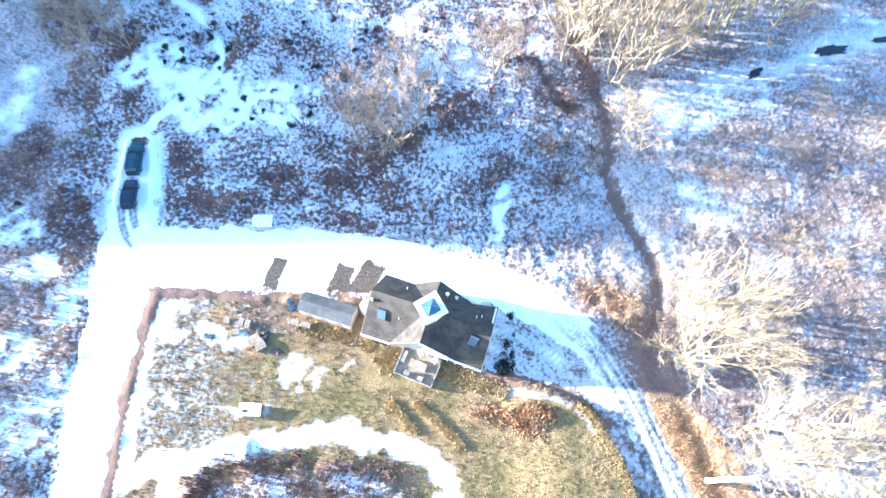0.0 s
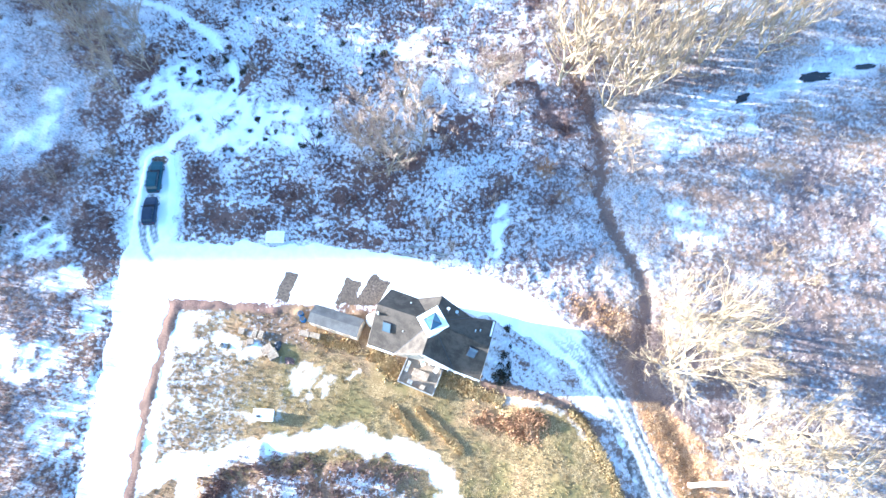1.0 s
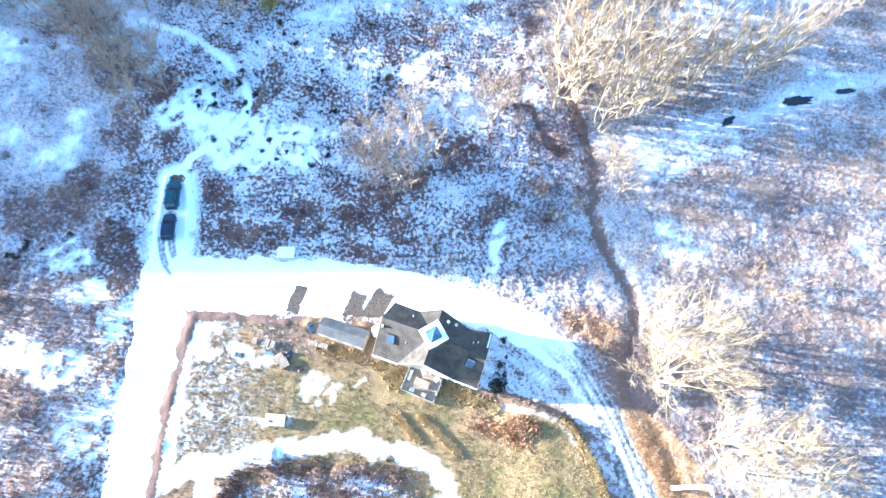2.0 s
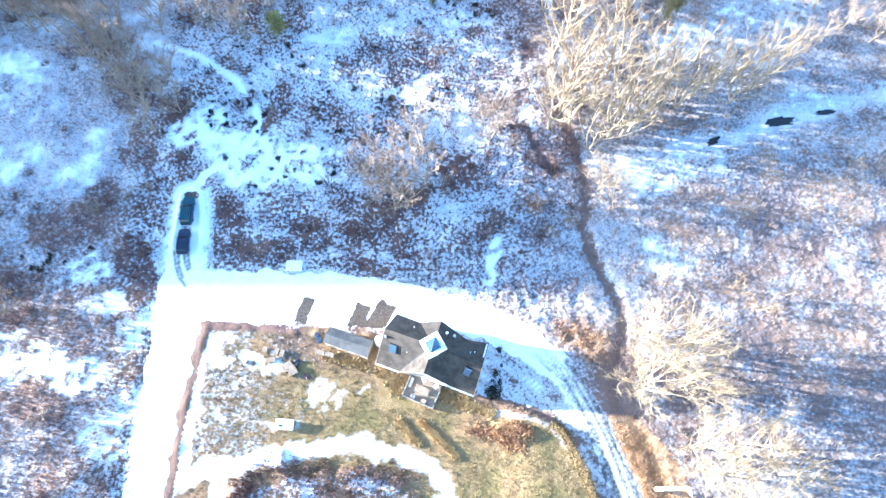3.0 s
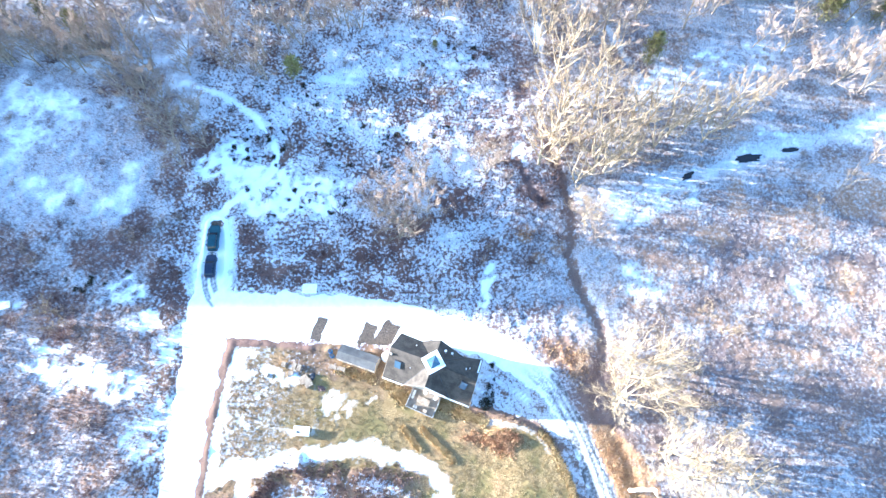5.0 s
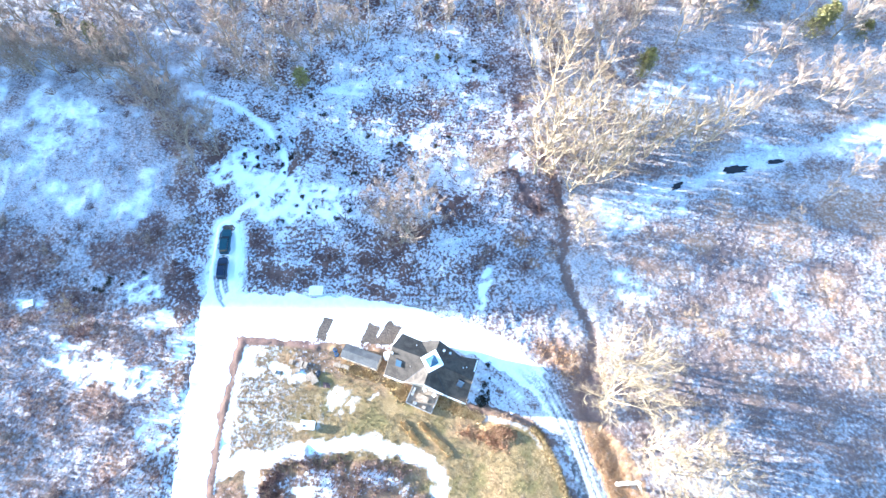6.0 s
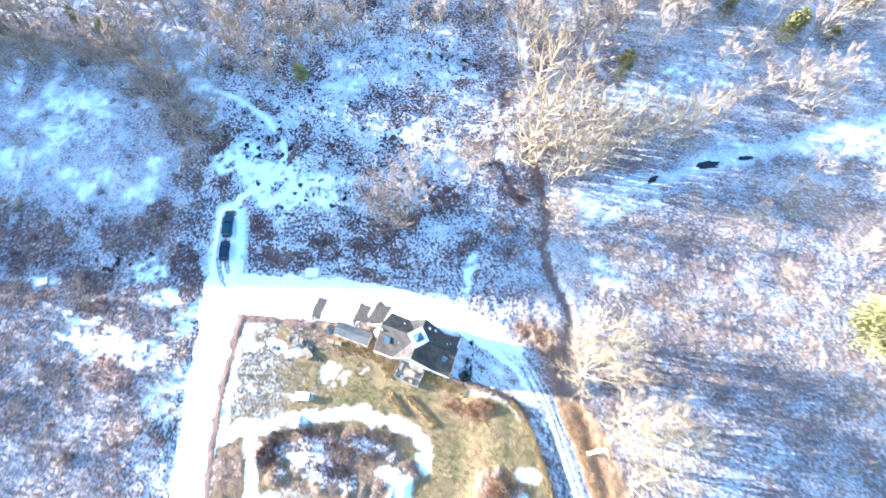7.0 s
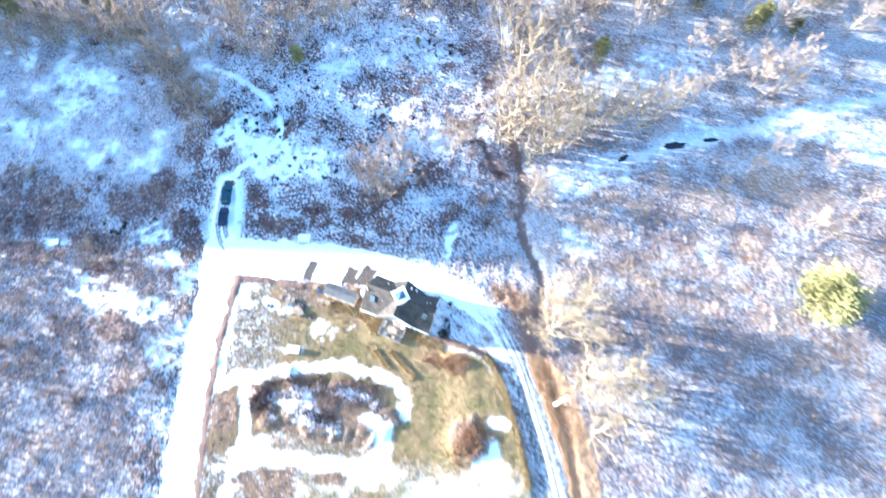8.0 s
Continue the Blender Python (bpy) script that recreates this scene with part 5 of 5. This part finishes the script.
def thicket(name, label, n, pick, parts_of, seed, lo=0.6, hi=1.3):
    """Many small shrubs of one kind joined into one mesh."""
    r = np.random.RandomState(seed)
    x, y = pick(r, n)
    h, _, _, _, _, road = at_grid(x, y)
    ok = road < -1.0
    x, y, h = x[ok], y[ok], h[ok]
    src = parts_of[0]
    co = np.zeros(len(src.vertices) * 3, np.float32)
    src.vertices.foreach_get("co", co)
    co = co.reshape(-1, 3)
    lp = np.zeros(len(src.loops), np.int32)
    src.loops.foreach_get("vertex_index", lp)
    m, nv = len(x), len(co)
    a, s = r.uniform(0, math.tau, m)[:, None], r.uniform(lo, hi, m)[:, None]
    ca, sa = np.cos(a) * s, np.sin(a) * s
    vx, vy = ca * co[:, 0] - sa * co[:, 1] + x[:, None], sa * co[:, 0] + ca * co[:, 1] + y[:, None]
    vz = s * co[:, 2] + h[:, None] - 0.05
    me = bpy.data.meshes.new(name)
    me.vertices.add(m * nv)
    me.vertices.foreach_set("co", np.stack([vx, vy, vz], -1).astype(np.float32).ravel())
    li = (lp[None, :] + (np.arange(m) * nv)[:, None]).astype(np.int32).ravel()
    me.loops.add(len(li))
    me.loops.foreach_set("vertex_index", li)
    me.polygons.add(len(li) // 4)
    me.polygons.foreach_set("loop_start", np.arange(0, len(li), 4, dtype=np.int32))
    me.update(calc_edges=True)
    me.materials.append(src.materials[0])
    return tagged(new(name, me), label, "thicket", kind="stuff")


def tufts(name, label, n, region, material, tall, blades, seed, width=0.05):
    """Stalks standing in tussocks, all in one mesh."""
    r = np.random.RandomState(seed)
    x, y = region(r, n)
    h, s, g, ru, pk, road = at_grid(x, y)
    ok = road < -0.6
    x, y, h = x[ok], y[ok], h[ok]
    m = len(x)
    size = tall * r.uniform(0.5, 1.3, m)
    v = np.zeros((m, blades, 3, 3), np.float32)
    for b in range(blades):
        a, o = r.uniform(0, math.tau, m), r.uniform(0.1, 0.75, m)
        bx, by = x + r.normal(0, 0.12, m), y + r.normal(0, 0.12, m)
        wx, wy = np.cos(a + 1.57) * width, np.sin(a + 1.57) * width
        v[:, b, 0] = np.stack([bx - wx, by - wy, h - 0.05], -1)
        v[:, b, 1] = np.stack([bx + wx, by + wy, h - 0.05], -1)
        v[:, b, 2] = np.stack([bx + np.cos(a) * o * size, by + np.sin(a) * o * size, h + size], -1)
    me = bpy.data.meshes.new(name)
    tri = m * blades
    me.vertices.add(tri * 3)
    me.vertices.foreach_set("co", v.ravel())
    me.loops.add(tri * 3)
    me.loops.foreach_set("vertex_index", np.arange(tri * 3, dtype=np.int32))
    me.polygons.add(tri)
    me.polygons.foreach_set("loop_start", np.arange(0, tri * 3, 3, dtype=np.int32))
    me.update(calc_edges=True)
    me.materials.append(material)
    return tagged(new(name, me), label, "weeds", kind="stuff")


def rough_region(lo, hi, bias):
    def pick(r, n):
        x, y = r.uniform(lo[0], hi[0], n), r.uniform(lo[1], hi[1], n)
        g = at_grid(x, y)
        ok = (g[1] + r.normal(0, 0.15, n) < bias) & (g[4] < 0.3) & ((x > -50) | (y < 33) | (r.uniform(0, 1, n) < 0.35)) & (line_dist(x, y, DITCH) > 0.7) & ~inside(x, y, LAWN) & ~inside(x, y, YARD) & ~((x > -11) & (x < 8) & (y > 9) & (y < 24))
        return x[ok], y[ok]
    return pick


thicket("brushwood", "low dark leafless brush standing in snow", 4200, rough_region((-112, 27), (24, 112), 0.5), (shrub_mesh(301, 0.9, 7, TWIG_DARK, 2),), 21)
thicket("tan_brushwood", "low tan leafless brush standing in snow", 1700, rough_region((22, -22), (116, 112), 0.7), (shrub_mesh(302, 1.1, 14, TWIG_GREY, 2, 0.6),), 22, 0.35, 0.85)


def clump_region(r, n):
    x, y = r.uniform(26, 112, n), r.uniform(-22, 92, n)
    g = at_grid(x, y)
    ok = (fbm(x, y, 0.13, 66) + r.normal(0, 0.05, n) > 0.5) & (g[4] < 0.3) & (line_dist(x, y, STREAM) > 2.5) & ~inside(x, y, BANK)
    return x[ok], y[ok]


thicket("tan_scrub", "clumps of pale tan leafless scrub in the snowy rough", 560, clump_region, (shrub_mesh(305, 1.5, 26, TWIG_GREY, 2, 0.5),), 24, 0.4, 0.95)
thicket("west_brushwood", "low brown leafless brush in the snowy field", 1600, rough_region((-105, -25), (-44, 27), 0.6), (shrub_mesh(303, 1.0, 8, TWIG_TAN, 2),), 23)
tufts("weeds", "dark dead weed stalks poking through snow", 46000, rough_region((-112, 27), (24, 112), 0.62), TWIG_DARK, 0.40, 4, 1, 0.045)
tufts("field_weeds", "brown dead weeds in the snowy west field", 16000, rough_region((-105, -25), (-43, 27), 0.8), TWIG_TAN, 0.4, 4, 11, 0.05)
tufts("dry_grass", "tan dry grass stalks in the rough", 30000, rough_region((22, -25), (116, 112), 0.85), TWIG_GREY, 0.2, 4, 2, 0.05)


def near(lines, half):
    def pick(r, n):
        xs, ys = [], []
        for p, q in lines:
            t = r.uniform(0, 1, n // len(lines))
            xs.append(p[0] + (q[0] - p[0]) * t + r.normal(0, half, len(t)))
            ys.append(p[1] + (q[1] - p[1]) * t + r.normal(0, half, len(t)))
        return np.concatenate(xs), np.concatenate(ys)
    return pick


tufts("garden_stalks", "dead golden garden plants in rows on the lawn", 1500, near([((-6.1, 7.8), (-3.2, 4.5)), ((-3.0, 7.6), (-0.4, 5.3)), ((-0.4, 5.3), (2.2, 2.9))], 0.15), STRAW, 0.34, 7, 3, 0.09)
tufts("border_plants", "dry golden border plants along the house wall", 1500, near([((-0.2, 11.2), (3.0, 10.3)), ((2.8, 10.2), (7.0, 8.9)), ((-9.2, 14.6), (-6.4, 13.2)), ((-7.4, 13.4), (-6.0, 11.6)), ((-17.0, 16.8), (-11.2, 15.2))], 0.42), STRAW, 0.32, 6, 4, 0.09)
tufts("red_brush", "heap of reddish brown brush on the lawn", 800, near([((8.2, 5.6), (10.5, 7.0)), ((10.2, 6.8), (12.2, 6.0)), ((4.2, 6.9), (8, 5.9)), ((8.4, 5.4), (11.2, 4.6))], 0.6), STALK_RED, 0.3, 6, 5, 0.07)
tufts("lawn_edge_grass", "long golden dry grass along the lawn bank", 1500, near([((15.6, 7.6), (17.2, 6.2)), ((17.0, 6.2), (19.6, 1)), ((19.6, 1), (21.9, -6)), ((21.9, -6), (24.4, -16))], 0.32), STRAW, 0.22, 6, 33, 0.08)
tufts("bank_sedge", "rusty dry sedge along the ditch bank", 4500, near([((24.5, 7), (30, -8)), ((26.5, 7), (33, -8)), ((30, -8), (34, -24))], 1.0), STALK_ORANGE, 0.16, 5, 6)
tufts("corner_sedge", "tan sedge beside the bend in the drive", 520, near([((16.5, 21.8), (20.5, 20.2)), ((19.5, 20.5), (23.5, 18.5)), ((20.5, 18.5), (23, 16))], 1.0), STALK_ORANGE, 0.24, 5, 12)
tufts("mound_brush", "brown brush on the mound in the lawn", 480, near([((15.5, -5.5), (11, -10.5)), ((14, -5.5), (10.5, -12)), ((13, -8), (14.5, -9))], 1.0), TWIG_RUST, 0.6, 6, 8)
tufts("island_brush", "dark brush on the snowy island bed", 1100, near([((-28, -3), (-25, 0.4)), ((-24, 0.8), (-15, 1.2)), ((-13, 0.2), (-4, 0.6)), ((-28, -3), (-25, -5)), ((-20, -1), (-8, -3)), ((-18, -5), (-12, -5.5))], 1.0), TWIG_DARK, 0.55, 5, 9)


def lawn_region(r, n):
    x, y = r.uniform(-35, 24, n), r.uniform(-26, 20, n)
    g = at_grid(x, y)
    ok = inside(x, y, LAWN) & (g[1] < 0.5) & ~((x > -10) & (x < 5.5) & (y > 9.5))
    return x[ok], y[ok]


tufts("lawn_grass", "tan and olive winter grass on the lawn", 34000, lawn_region, LAWN_BLADES, 0.16, 3, 31, 0.05)
